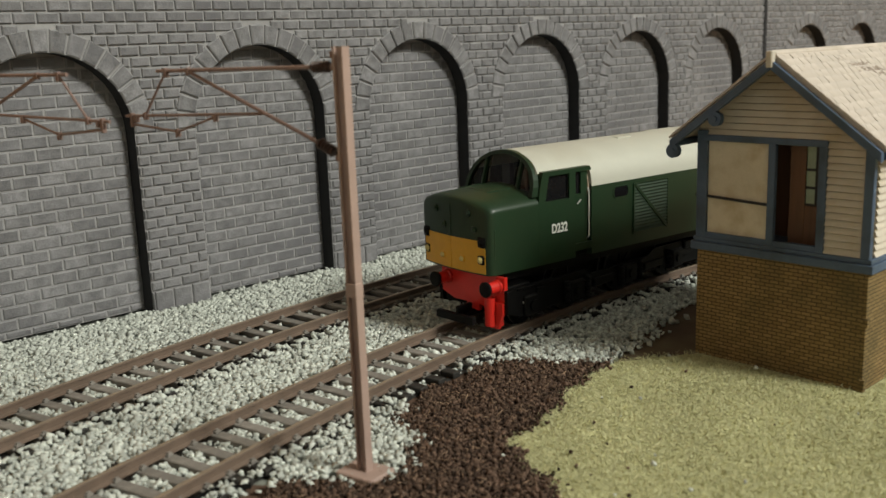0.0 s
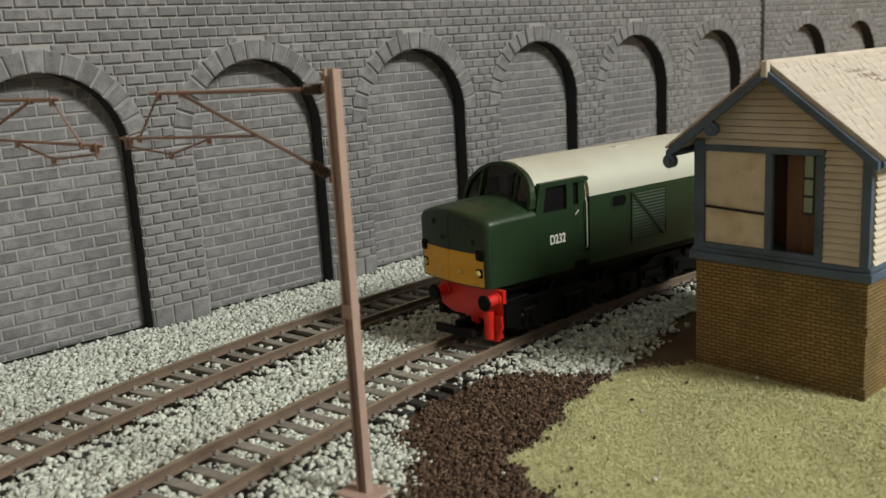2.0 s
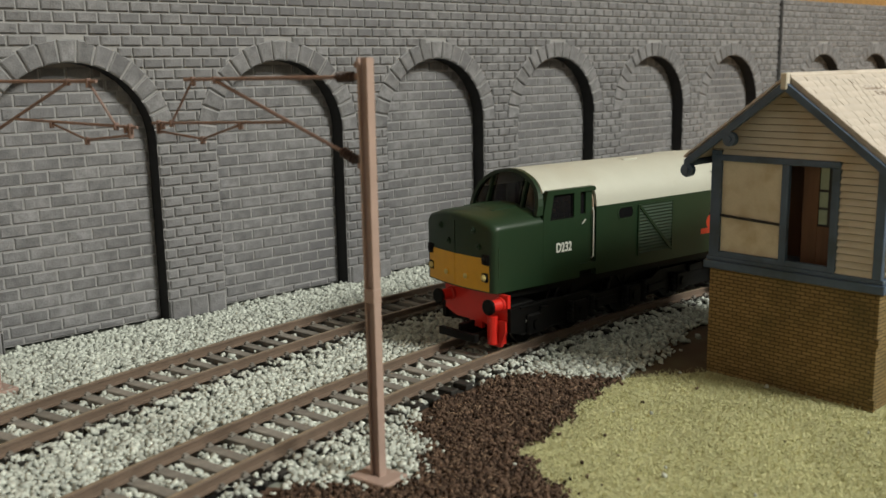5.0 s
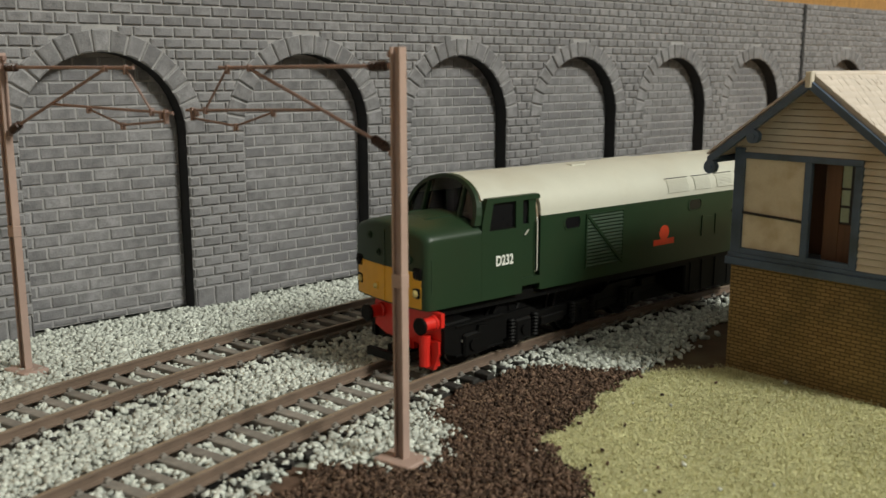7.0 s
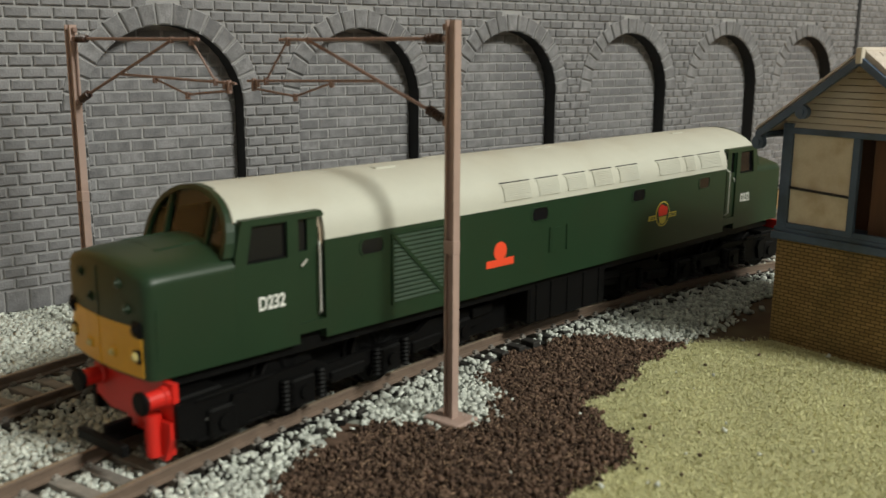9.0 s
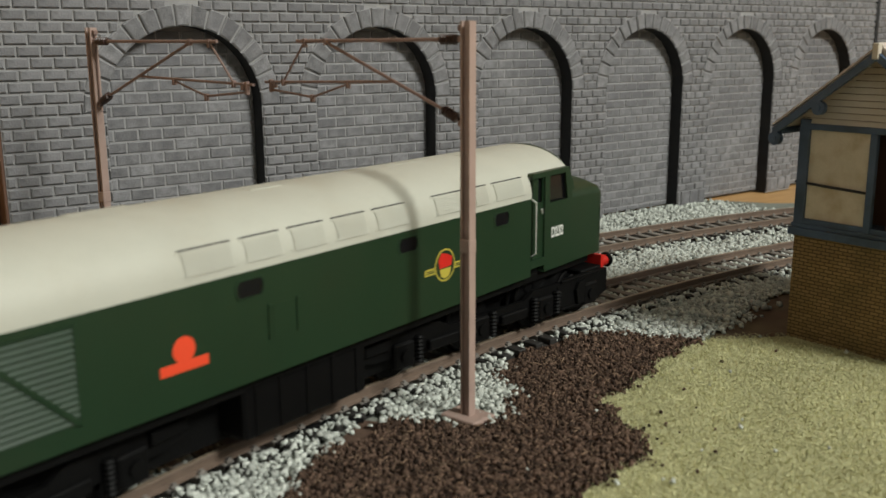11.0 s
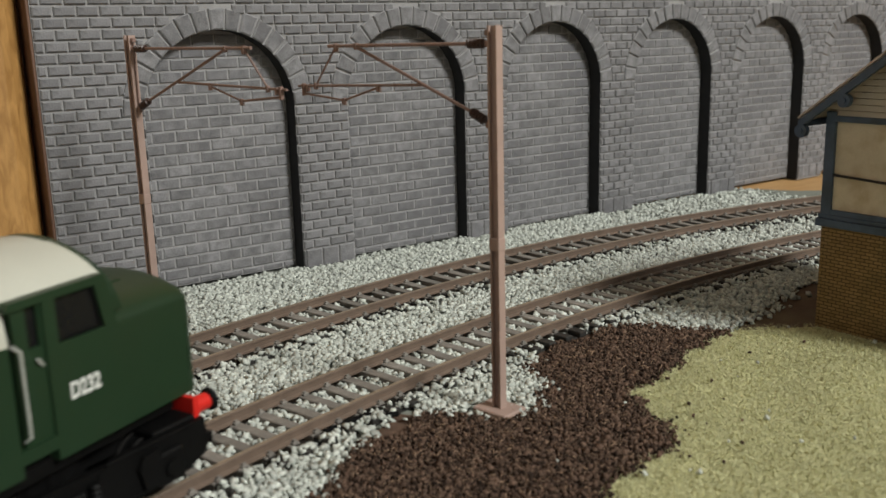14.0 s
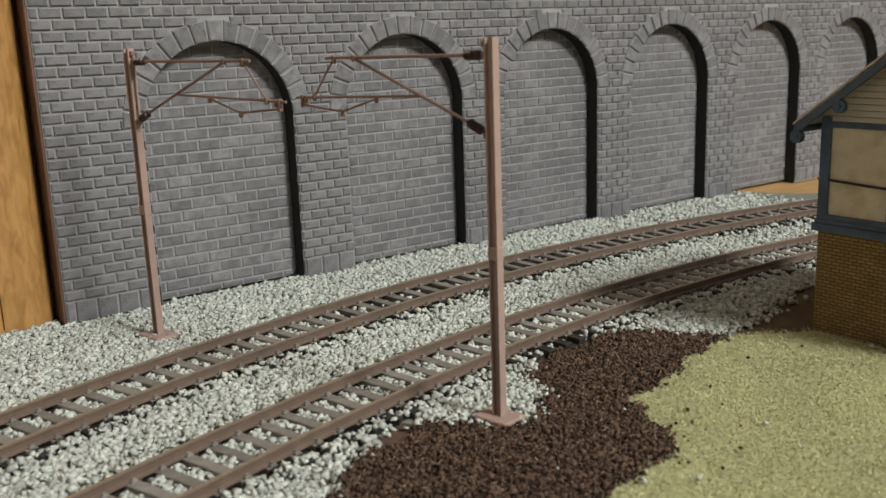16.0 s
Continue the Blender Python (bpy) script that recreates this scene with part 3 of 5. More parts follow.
def signal_box():
    top = empty("signal_box", pose(BX * MM, 0, 0), "weathered signal box, cream boards on ochre brick, standing on grass", "signal box")
    L = BLEN
    bm = bmesh.new()
    box(bm, 0, L, BY0, BY1, -0.3, SILL - 1.5, 0.15)
    part("brick_base", bm, BOX_BRICK, top, "ochre brick lower storey with green-black weathering")
    bm = bmesh.new()
    box(bm, -0.5, 0.6, BY0 - 0.6, BY0 + 1.0, 15.6, 17.6, 0.1)
    box(bm, -0.4, 0.6, BY0 - 0.5, BY0 + 1.1, 0, 3.0, 0.1)
    part("corner_brick", bm, BOX_BRICK, top)
    bm = bmesh.new()
    box(bm, -1.3, L + 1.3, BY0 - 1.3, BY1 + 1.3, SILL - 1.6, SILL + 0.5, 0.2)
    box(bm, -0.8, L + 0.8, BY0 - 0.8, BY1 + 0.8, SILL + 0.5, SILL + 1.7, 0.2)
    part("sill_band", bm, BLUE, top, "dull blue timber band")
    # posts and rails of the gable end
    zt = 56.1
    for nm, y0, y1, z0, z1 in (("corner_post", BY1 - 2.6, BY1 + 0.2, SILL + 1.6, EAVE - 0.5), ("corner_post", BY0 - 0.2, BY0 + 2.0, SILL + 1.6, EAVE - 1), ("door_post", -169.8, -168.0, SILL + 1.6, zt), ("door_post", -182.3, -180.4, SILL + 1.6, zt)):
        bm = bmesh.new()
        box(bm, -0.7, 0.8, y0, y1, z0, z1, 0.15)
        part(nm, bm, BLUE, top)
    bm = bmesh.new()
    box(bm, -0.75, 0.8, -182.3, BY1 + 0.1, zt - 0.1, zt + 1.5, 0.15)
    part("head_rail", bm, BLUE, top)
    bm = bmesh.new()
    box(bm, -0.5, 0.6, -182.3, BY1 - 0.2, SILL + 1.65, SILL + 3.0, 0.12)
    part("bottom_rail", bm, BLUE, top)
    # blanked window beside the door
    bm = bmesh.new()
    box(bm, 0.25, 1.0, -168.1, BY1 - 2.5, SILL + 2.8, zt, 0.05)
    part("window_blind", bm, BLIND, top, "stained cream blanked window")
    bm = bmesh.new()
    zc = 41.5
    tube(bm, (-0.15, -169, zc - 0.2), (-0.15, BY1 + 0.6, zc + 0.7), 0.34, 8)
    part("guard_wire", bm, DARK_LINE, top, "thin black guard wire")
    # clapboards
    z, k = SILL + 1.75, 0
    while z < APEX - 2.0:
        h = 1.62
        if z < 56.4:
            y0, y1 = BY0 + 1.9, -182.2
        else:
            f = (APEX - z - 0.6) / (APEX - EAVE)
            y0, y1 = BYC - 22.5 * f, BYC + 22.5 * f
            if z < EAVE + 1.2:
                y0 = max(y0, BY0 + 0.6)
                y1 = min(y1, BY1)
        if y1 - y0 > 1:
            bm = bmesh.new()
            w = rnd.uniform(-0.06, 0.06)
            prism(bm, [(-0.45 + w, z), (0.87, z), (0.87, z + h - 0.22), (0.25 + w, z + h - 0.22)], "y", y0, y1)
            part("clapboard", bm, CREAM, top)
        z += h
        k += 1
    # core behind the boards
    bm = bmesh.new()
    prism(bm, [(BY0 + 0.6, EAVE - 1.0), (BY1 - 0.6, EAVE - 1.0), (BY1 - 0.6, EAVE), (BYC, APEX - 0.6), (BY0 + 0.6, EAVE)], "x", 0.85, 2.0)
    part("gable_core", bm, SHADE_WOOD, top)
    bm = bmesh.new()
    box(bm, 0.85, 2.0, BY0 + 0.5, -181.9, SILL + 1.6, EAVE - 1.0)
    part("end_wall_core", bm, SHADE_WOOD, top)
    # long sides
    z = SILL + 1.75
    while z < EAVE - 1.2:
        bm = bmesh.new()
        prism(bm, [(BY0 - 0.45, z), (BY0 + 0.92, z), (BY0 + 0.92, z + 1.4), (BY0 + 0.25, z + 1.4)], "x", 2.0, 30)
        part("clapboard", bm, CREAM, top)
        z += 1.62
    bm = bmesh.new()
    box(bm, 2.0, 30, BY0 + 0.95, BY0 + 2, SILL + 1.6, EAVE)
    # unseen stretch, made full height to keep lamp light out of the doorway
    box(bm, 30, L, BY0 + 0.95, BY0 + 2, SILL + 1.6, EAVE - 0.4)
    part("side_wall", bm, CREAM, top)
    for y in (BY0, BY1):
        for x in (30, 45, L - 2):
            bm = bmesh.new()
            box(bm, x, x + 1.8, y - 0.5, y + 0.5, SILL + 1.6, EAVE - 0.3, 0.1)
            part("window_post", bm, BLUE, top)
    bm = bmesh.new()
    box(bm, 2, L, BY1 - 0.7, BY1 + 0.3, SILL + 1.6, SILL + 8)
    part("side_wall", bm, CREAM, top)
    bm = bmesh.new()
    box(bm, L - 1.5, L, BY0 + 2, BY1 - 0.8, SILL + 1.6, EAVE)
    part("end_wall", bm, CREAM, top)
    # in the doorway: a brown half-glazed door, ajar
    bm = bmesh.new()
    box(bm, 4.0, 4.8, -175.2, -171.3, SILL + 1.6, EAVE - 2.5, 0.1)
    box(bm, 4.0, 4.8, -181.6, -175.2, SILL + 1.6, SILL + 11.5, 0.1)
    part("door_leaf", bm, INNER_WOOD, top, "brown half-glazed door standing ajar")
    for z0, z1 in ((SILL + 11.9, SILL + 15.6), (SILL + 16.1, SILL + 19.9), (SILL + 20.4, EAVE - 3.2)):
        bm = bmesh.new()
        box(bm, 4.5, 4.7, -177.6, -175.2, z0, z1)
        part("door_pane", bm, GLASS_GREEN, top, "dusty greenish pane")
    bm = bmesh.new()
    box(bm, 4.1, 4.9, -179.3, -177.5, SILL + 11.4, EAVE - 2.6, 0.08)
    for z0 in (SILL + 11.5, SILL + 15.55, SILL + 19.85):
        box(bm, 4.2, 4.6, -177.6, -175.1, z0, z0 + 0.5)
    part("glazing_bar", bm, DARK_LINE, top)
    bm = bmesh.new()
    box(bm, 12, 13, BY0 + 2.2, BY1 - 1, SILL + 1.6, EAVE - 1)
    part("inner_boarding", bm, INNER_WOOD, top, "brown boarded interior")
    # roof
    e = 4.2
    run, rise = 22.0, APEX - EAVE
    for side, nm in ((-1, "roof_slope"), (1, "roof_slope")):
        ye, ze = BYC + side * (run + e), EAVE - rise / run * e
        bm = bmesh.new()
        prism(bm, [(BYC, APEX), (ye, ze), (ye, ze + 1.0), (BYC, APEX + 1.1)], "x", -4.4, L + 4)
        slope = part(nm, bm, SLATE, top, "pale cream slate roof slope")
        # slates in staggered rows
        length = math.hypot(run + e, ze - APEX)
        nrow = 14
        dy, dz = (ye - BYC) / length, (ze - APEX) / length
        ang = math.atan2(dz, dy * side)
        for i in range(nrow):
            d0 = length * i / nrow
            x = -4.9 - (1.5 if i % 2 else 0.0)
            while x < (52 if side < 0 else 20):
                x0, x1 = max(x, -4.9), x + 2.9
                if x1 - x0 > 0.8:
                    ob = new("slate", slate_mesh(x1 - x0, length / nrow + 0.9, side))
                    ob.parent = slope
                    ob.matrix_basis = pose(x0 * MM, (BYC + dy * d0) * MM, (APEX + 1.1 + dz * d0) * MM, side * math.degrees(ang), 0, 0) @ pose(0, 0, 0.25 * MM, -side * (3.4 + rnd.uniform(-1.2, 1.2)), rnd.uniform(-1.6, 1.6), rnd.uniform(-1.5, 1.5))
                x += 3.0
        bm = bmesh.new()
        t = 2.6
        prism(bm, [(BYC, APEX - t + 0.8), (BYC, APEX + 0.3), (ye, ze + 0.3), (ye, ze - t + 0.8)], "x", -6.0, -4.7)
        part("bargeboard", bm, BLUE, top, "dull blue bargeboard")
        bm = bmesh.new()
        for fy, dzz in ((0.965, -3.0), (0.52, -3.4)):
            yy, zz = BYC + side * (run + e) * fy, APEX + (ze - APEX) * fy + dzz
            tube(bm, (-6.2, yy, zz), (-4.6, yy, zz), 1.75, 16)
            tube(bm, (-6.6, yy, zz), (-6.1, yy, zz), 0.8, 12)
        if side > 0:
            part("scroll", bm, BLUE, top)
        else:
            bm.free()
        bm = bmesh.new()
        tube(bm, (-4.4, ye - side * 0.2, ze - 0.6), (L + 4, ye - side * 0.2, ze - 0.6), 0.9, 10)
        part("gutter", bm, BLUE, top)
    bm = bmesh.new()
    tube(bm, (-4.8, BYC, APEX + 1.3), (L + 4.2, BYC, APEX + 1.3), 1.0, 10)
    part("ridge", bm, SLATE, top)
    bm = bmesh.new()
    box(bm, -6.4, -4.6, BYC - 0.8, BYC + 0.8, APEX - 1.6, APEX + 2.2, 0.2)
    part("finial", bm, CREAM, top)
    # a sooty smear on the slates
    k = (APEX - (EAVE - rise / run * e)) / (run + e)
    tip = Matrix.Rotation(math.atan(k), 4, "X")
    bm = bmesh.new()
    for i in range(110):
        f = rnd.uniform(0, 1) ** 0.7
        x, d = 20 + 17 * f + rnd.gauss(0, 0.8), 4.5 + 3.6 * f + rnd.gauss(0, 0.9)
        m = Matrix.Translation(((x * MM), (BYC - d) * MM, (APEX + 1.85 - d * k) * MM)) @ tip @ Matrix.Diagonal((rnd.uniform(0.3, 1.1), rnd.uniform(0.2, 0.6), 1, 1))
        bmesh.ops.create_cone(bm, cap_ends=True, segments=9, radius1=0.001, radius2=0.0006, depth=0.00025, matrix=m)
    part("soot_mark", bm, SOOT, top, "sooty scar on the slates")
    return top


SLATES = {}


def slate_mesh(w, h, side):
    key = (round(w * 2) / 2, side)
    if key not in SLATES:
        bm = bmesh.new()
        box(bm, 0.08, key[0] - 0.08, min(0, side * h), max(0, side * h), 0, 0.5)
        SLATES[key] = mesh_of("slate", bm, SLATE)
    return SLATES[key]


signal_box()

# ---- locomotive ----
GREEN = material("satin_dark_green_paint", (0.0115, 0.0315, 0.0135), 0.42, vary=0.1, scale=120, bump=0.03, stain=(0.013, 0.03, 0.013), stain_scale=60, spec=0.4)
ROOF_WHITE = material("off_white_roof_paint", (0.5, 0.495, 0.43), 0.55, vary=0.06, scale=100, bump=0.05, stain=(0.45, 0.43, 0.36), stain_scale=40)
# paler than the body green: the slats' highlight put into the colour
GRILLE = material("highlit_green_slat_paint", (0.0135, 0.035, 0.016), 0.42, vary=0.2, scale=200, bump=0.05)
YELLOW = material("ochre_yellow_warning_panel", (0.66, 0.34, 0.015), 0.45, vary=0.08, bump=0.03)
RED = material("bright_red_paint", (0.62, 0.02, 0.014), 0.4, vary=0.1, bump=0.03)
BLACK = material("matt_black_plastic", (0.003, 0.0029, 0.003), 0.55, vary=0.3, scale=300, bump=0.15, spec=0.14)
WINDOW = material("dark_cab_glazing", (0.008, 0.008, 0.009), 0.12, vary=0.1, bump=0.0, spec=0.22)
EMBLEM_RED = material("orange_red_transfer", (0.8, 0.07, 0.025), 0.5, vary=0.04, bump=0.0)
GLASS = material("thin_clear_glazing", (0.9, 0.9, 0.88), 0.04, vary=0.02, bump=0.0)
GLASS.node_tree.nodes["Principled BSDF"].inputs["Transmission Weight"].default_value = 1.0
GLASS.node_tree.nodes["Principled BSDF"].inputs["IOR"].default_value = 1.25
CAB_TAN = material("tan_cab_interior", (0.32, 0.25, 0.18), 0.6, vary=0.2)
WHITE = material("white_transfer", (0.75, 0.75, 0.72), 0.5, vary=0.05, bump=0.0)
CREST_YELLOW = material("yellow_transfer", (0.5, 0.41, 0.06), 0.5, vary=0.05, bump=0.0)
STEEL = material("bright_steel", (0.75, 0.75, 0.72), 0.35, metal=0.5, vary=0.1, bump=0.0)
TYRE = material("worn_dark_tyre_steel", (0.25, 0.24, 0.23), 0.3, metal=0.9, vary=0.15, bump=0.0)
LAMP_GLASS = material("cream_lamp_lens", (0.6, 0.5, 0.2), 0.2, vary=0.05, bump=0.0)

HW, ROOF_TOP = 15.4, 52.2
NOSE, CAB0, CAB1 = 120.5, 80.3, 100.9
PIVOT = 68.6


def lettering(body, text, size, place, turn, parent, mat, label):
    cu = bpy.data.curves.new("number", "FONT")
    cu.body, cu.size, cu.align_x, cu.align_y, cu.extrude, cu.offset = text, size * MM, "CENTER", "CENTER", 0.00004, 0.0001
    ob = new("number_tmp", cu)
    me = bpy.data.meshes.new_from_object(ob.evaluated_get(bpy.context.evaluated_depsgraph_get()))
    bpy.data.objects.remove(ob)
    me.transform(Matrix.Diagonal((0.74, 1.0, 1.0, 1.0)))
    me.materials.append(mat)
    ob = new("running_number", me)
    ob.parent = parent
    ob.matrix_basis = pose(*[c * MM for c in place], *turn)
    return tagged(ob, label)


def roof_profile(w, z0, top, n=14):
    """Half-round roof section from one side to the other."""
    return [(w * math.cos(math.pi * i / n), z0 + (top - z0) * math.sin(math.pi * i / n) ** 0.82) for i in range(n + 1)]


def soften(bm, degrees=32.0):
    """Marks the edges that bend by more than an angle as sharp."""
    bm.normal_update()
    for e in bm.edges:
        e.smooth = e.calc_face_angle(0.0) < radians(degrees)


def nose_ring(x, w, zs, zc, zb=20.8, r=1.3, bow=0.0):
    """A nose section: flat sides, rounded shoulders and a gently domed top."""
    n = 6
    across = [(w - r) * (1 - 2 * i / n) for i in range(n + 1)]
    shoulder = [(w, zs - r - 0.6), (w, zs - r)] + [(w - r + r * math.cos(a), zs - r + r * math.sin(a)) for a in (0.5, 1.05)]
    pts = [(-w, zb)] + [(y, zb) for y in across[::-1]] + [(w, zb)] + shoulder
    pts += [(y, zs + (zc - zs) * (1 - (y / w) ** 2)) for y in across]
    pts += [(-y, z) for y, z in shoulder[::-1]]
    return [(x - math.copysign(bow, x) * (y / HW) ** 2, y, z) for y, z in pts]


def locomotive():
    top = empty("diesel_locomotive", None, "dark green model diesel locomotive with off-white roof and yellow nose panel", "locomotive")
    # body sides
    bm = bmesh.new()
    sec = [(-HW, 20.8), (HW, 20.8), (HW, 41.0), (HW - 0.3, 41.6), (-HW + 0.3, 41.6), (-HW, 41.0)]
    loft(bm, [[(x, y, z) for y, z in sec] for x in (-CAB0, 0, CAB0)])
    body = part("body", bm, GREEN, top, "satin dark green bodyside")
    # roof
    bm = bmesh.new()
    prof = roof_profile(HW + 0.06, 40.9, ROOF_TOP, 36)
    rings = [[(x, y, z) for y, z in prof] for x in (-CAB0, -40, 0, 40, CAB0)]
    loft(bm, rings)
    soften(bm, 35)
    roof = part("roof", bm, ROOF_WHITE, top, "off-white painted roof", smooth=True)
    for sx in (1, -1):
        def rake(z):
            return CAB1 + 2.0 - (z - 40.4) * 0.3
        # cab roof, open below, its front edge raked like the windscreen
        bm = bmesh.new()
        prof = [(y, z) for y, z in roof_profile(HW + 0.05, 40.9, ROOF_TOP, 28) if z > 46.3]
        skin = prof + [(y * 0.95, z - 0.6) for y, z in prof[::-1]]
        loft(bm, [[(sx * (CAB0 - 0.5), y, z) for y, z in skin], [(sx * (rake(z) - 0.9), y, z) for y, z in skin]])
        soften(bm, 35)
        part("cab_roof", bm, ROOF_WHITE, top, "off-white painted roof", smooth=True)
        # cab floor, bulkhead, desk and seats
        bm = bmesh.new()
        box(bm, min(sx * (CAB0 - 0.1), sx * CAB1), max(sx * (CAB0 - 0.1), sx * CAB1), -HW + 2.0, HW - 2.0, 20.8, 38.2)
        cabin = part("cab_core", bm, BLACK, top)
        bm = bmesh.new()
        prism(bm, [(y * 0.95, z - 0.7) for y, z in roof_profile(HW, 40.9, ROOF_TOP, 16)] + [(-HW + 2, 38.0), (HW - 2, 38.0)], "x", sx * (CAB0 + 0.1), sx * (CAB0 + 0.7))
        part("bulkhead", bm, CAB_TAN, cabin, "tan cab bulkhead")
        for y in (-6.5, 6.5):
            bm = bmesh.new()
            box(bm, min(sx * 86.5, sx * 88), max(sx * 86.5, sx * 88), y - 2.4, y + 2.4, 38.0, 45.5, 0.5)
            box(bm, min(sx * 88, sx * 92), max(sx * 88, sx * 92), y - 2.4, y + 2.4, 38.0, 40.2, 0.5)
            part("cab_seat", bm, CAB_TAN, cabin)
        # cab sides: plates round the openings, the door set back, a deep jamb behind it
        for sy in (1, -1):
            cab = None
            for nm, inset, pts in (("cab_side", -0.015, [(86.9, 20.8), (CAB1 + 0.2, 20.8), (CAB1 + 0.2, 38.6), (86.9, 38.6)]),
                                   ("side_pillar", -0.015, [(98.6, 38.6), (CAB1 + 0.2, 38.6), (CAB1 + 0.1, 40.6), (CAB1 - 1.1, 45.7), (97.2, 45.7)]),
                                   ("side_pillar", -0.015, [(86.9, 38.6), (89.3, 38.6), (89.3, 45.7), (86.9, 45.7)]),
                                   ("cant_rail", -0.015, [(CAB0 + 0.3, 45.7), (CAB1 - 1.1, 45.7), (CAB1 - 1.6, 47.0), (CAB0 + 0.9, 47.0), (CAB0 + 0.3, 46.4)]),
                                   ("door_sill", -0.015, [(CAB0, 22.7), (86.9, 22.7), (86.9, 24.8), (CAB0, 24.8)]),
                                   ("door_panel", 0.5, [(81.7, 24.8), (86.9, 24.8), (86.9, 39.2), (81.7, 39.2)]),
                                   ("door_stile", 0.5, [(86.3, 39.2), (86.9, 39.2), (86.9, 45.7), (86.3, 45.7)]),
                                   ("door_stile", 0.5, [(81.7, 39.2), (84.2, 39.2), (84.2, 45.7), (81.7, 45.7)])):
                bm = bmesh.new()
                prism(bm, [(sx * x, z) for x, z in pts], "y", sy * (HW - 2.1), sy * (HW - inset))
                ob = part(nm, bm, GREEN, cab or top)
                cab = cab or ob
            bm = bmesh.new()
            box(bm, min(sx * 89.0, sx * 99.0), max(sx * 89.0, sx * 99.0), min(sy * (HW - 1.3), sy * (HW - 0.8)), max(sy * (HW - 1.3), sy * (HW - 0.8)), 38.2, 46.0)
            part("cab_window", bm, WINDOW, cab, "dark cab side window")
            bm = bmesh.new()
            for q in (((89.3, 38.6), (98.6, 38.6), (98.5, 39.0), (89.3, 39.0)), ((89.3, 45.3), (97.3, 45.3), (97.2, 45.7), (89.3, 45.7)), ((89.3, 39.0), (89.7, 39.0), (89.7, 45.3), (89.3, 45.3)), ((98.0, 39.0), (98.5, 39.0), (97.3, 45.3), (96.8, 45.3))):
                prism(bm, [(sx * x, z) for x, z in q], "y", sy * (HW - 0.85), sy * (HW - 0.5))
            part("window_frame", bm, BLACK, cab)
            bm = bmesh.new()
            box(bm, min(sx * 83.8, sx * 86.5), max(sx * 83.8, sx * 86.5), min(sy * (HW - 1.6), sy * (HW - 1.1)), max(sy * (HW - 1.6), sy * (HW - 1.1)), 38.9, 46.0)
            part("door_window", bm, WINDOW, cab, "narrow dark door window")
            bm = bmesh.new()
            tube(bm, (sx * 81.9, sy * (HW + 0.45), 26.5), (sx * 81.9, sy * (HW + 0.45), 39.8), 0.2, 8)
            tube(bm, (sx * 81.9, sy * (HW + 0.45), 39.7), (sx * 81.3, sy * (HW - 0.6), 40.6), 0.2, 8)
            tube(bm, (sx * 81.9, sy * (HW + 0.45), 26.6), (sx * 81.6, sy * (HW - 0.6), 25.8), 0.2, 8)
            part("handrail", bm, STEEL, cab, "bright steel handrail")
            bm = bmesh.new()
            tube(bm, (sx * 86.0, sy * (HW - 0.1), 36.4), (sx * 84.9, sy * (HW + 0.25), 37.7), 0.24, 6)
            part("door_handle", bm, STEEL, cab, "bright steel handle")
        # nose
        bm = bmesh.new()
        rings = [nose_ring(sx * x, w, zs, zc, bow=q) for x, w, zs, zc, q in ((CAB1 - 0.2, HW - 0.02, 39.6, 43.0, 0), (106, HW - 0.04, 39.5, 42.8, 0), (114, HW - 0.06, 39.4, 42.45, 0.4), (117.6, HW - 0.08, 39.3, 42.15, 1.0),
                                                                         (118.9, HW - 0.14, 39.15, 41.95, 1.3), (119.75, HW - 0.42, 38.85, 41.6, 1.5), (120.25, HW - 0.8, 38.45, 41.15, 1.6), (NOSE, HW - 1.4, 37.9, 40.5, 1.7))]
        loft(bm, rings, cap=False)
        bm.verts.ensure_lookup_table()
        tip = list(bm.verts)[-24:]
        for q in [(1 + i, 2 + i, 18 - i, 19 - i) for i in range(6)] + [(7, 8, 9, 10, 11, 12, 13), (19, 20, 21, 22, 23, 0, 1)]:
            bm.faces.new([tip[i] for i in q])
        bmesh.ops.recalc_face_normals(bm, faces=bm.faces)
        soften(bm, 34)
        nose = part("nose", bm, GREEN, top, "dark green rounded nose", smooth=True)

        def front(y):
            return NOSE - 1.7 * (y / HW) ** 2

        def plate(bm, y0, y1, z0, z1, proud, n=6):
            """A thin plate that follows the bowed nose front."""
            ys = [y0 + (y1 - y0) * i / n for i in range(n + 1)]
            loft(bm, [[(sx * (front(y) + d), y, z) for d, z in ((-0.3, z0), (proud, z0), (proud, z1), (-0.3, z1))] for y in ys])
        # walkway strip and seams on the nose top
        bm = bmesh.new()
        for y in (-6.2, 6.2):
            tube(bm, (sx * 103.5, y, 42.35), (sx * 112, y, 42.0), 0.2, 6)
        tube(bm, (sx * 112, -6.2, 42.0), (sx * 112, 0, 42.55), 0.12, 6)
        tube(bm, (sx * 112, 6.2, 42.0), (sx * 112, 0, 42.55), 0.12, 6)
        part("nose_hatch", bm, GREEN, nose)
        bm = bmesh.new()
        plate(bm, -13.5, 13.5, 21.2, 30.3, 0.14, 10)
        part("warning_panel", bm, YELLOW, nose, "ochre yellow warning panel")
        bm = bmesh.new()
        plate(bm, -0.2, 0.2, 30.2, 39.6, 0.16, 2)
        part("nose_seam", bm, GREEN, nose)
        bm = bmesh.new()
        plate(bm, -0.2, 0.2, 21.3, 30.2, 0.26, 2)
        part("nose_seam", bm, YELLOW, nose)
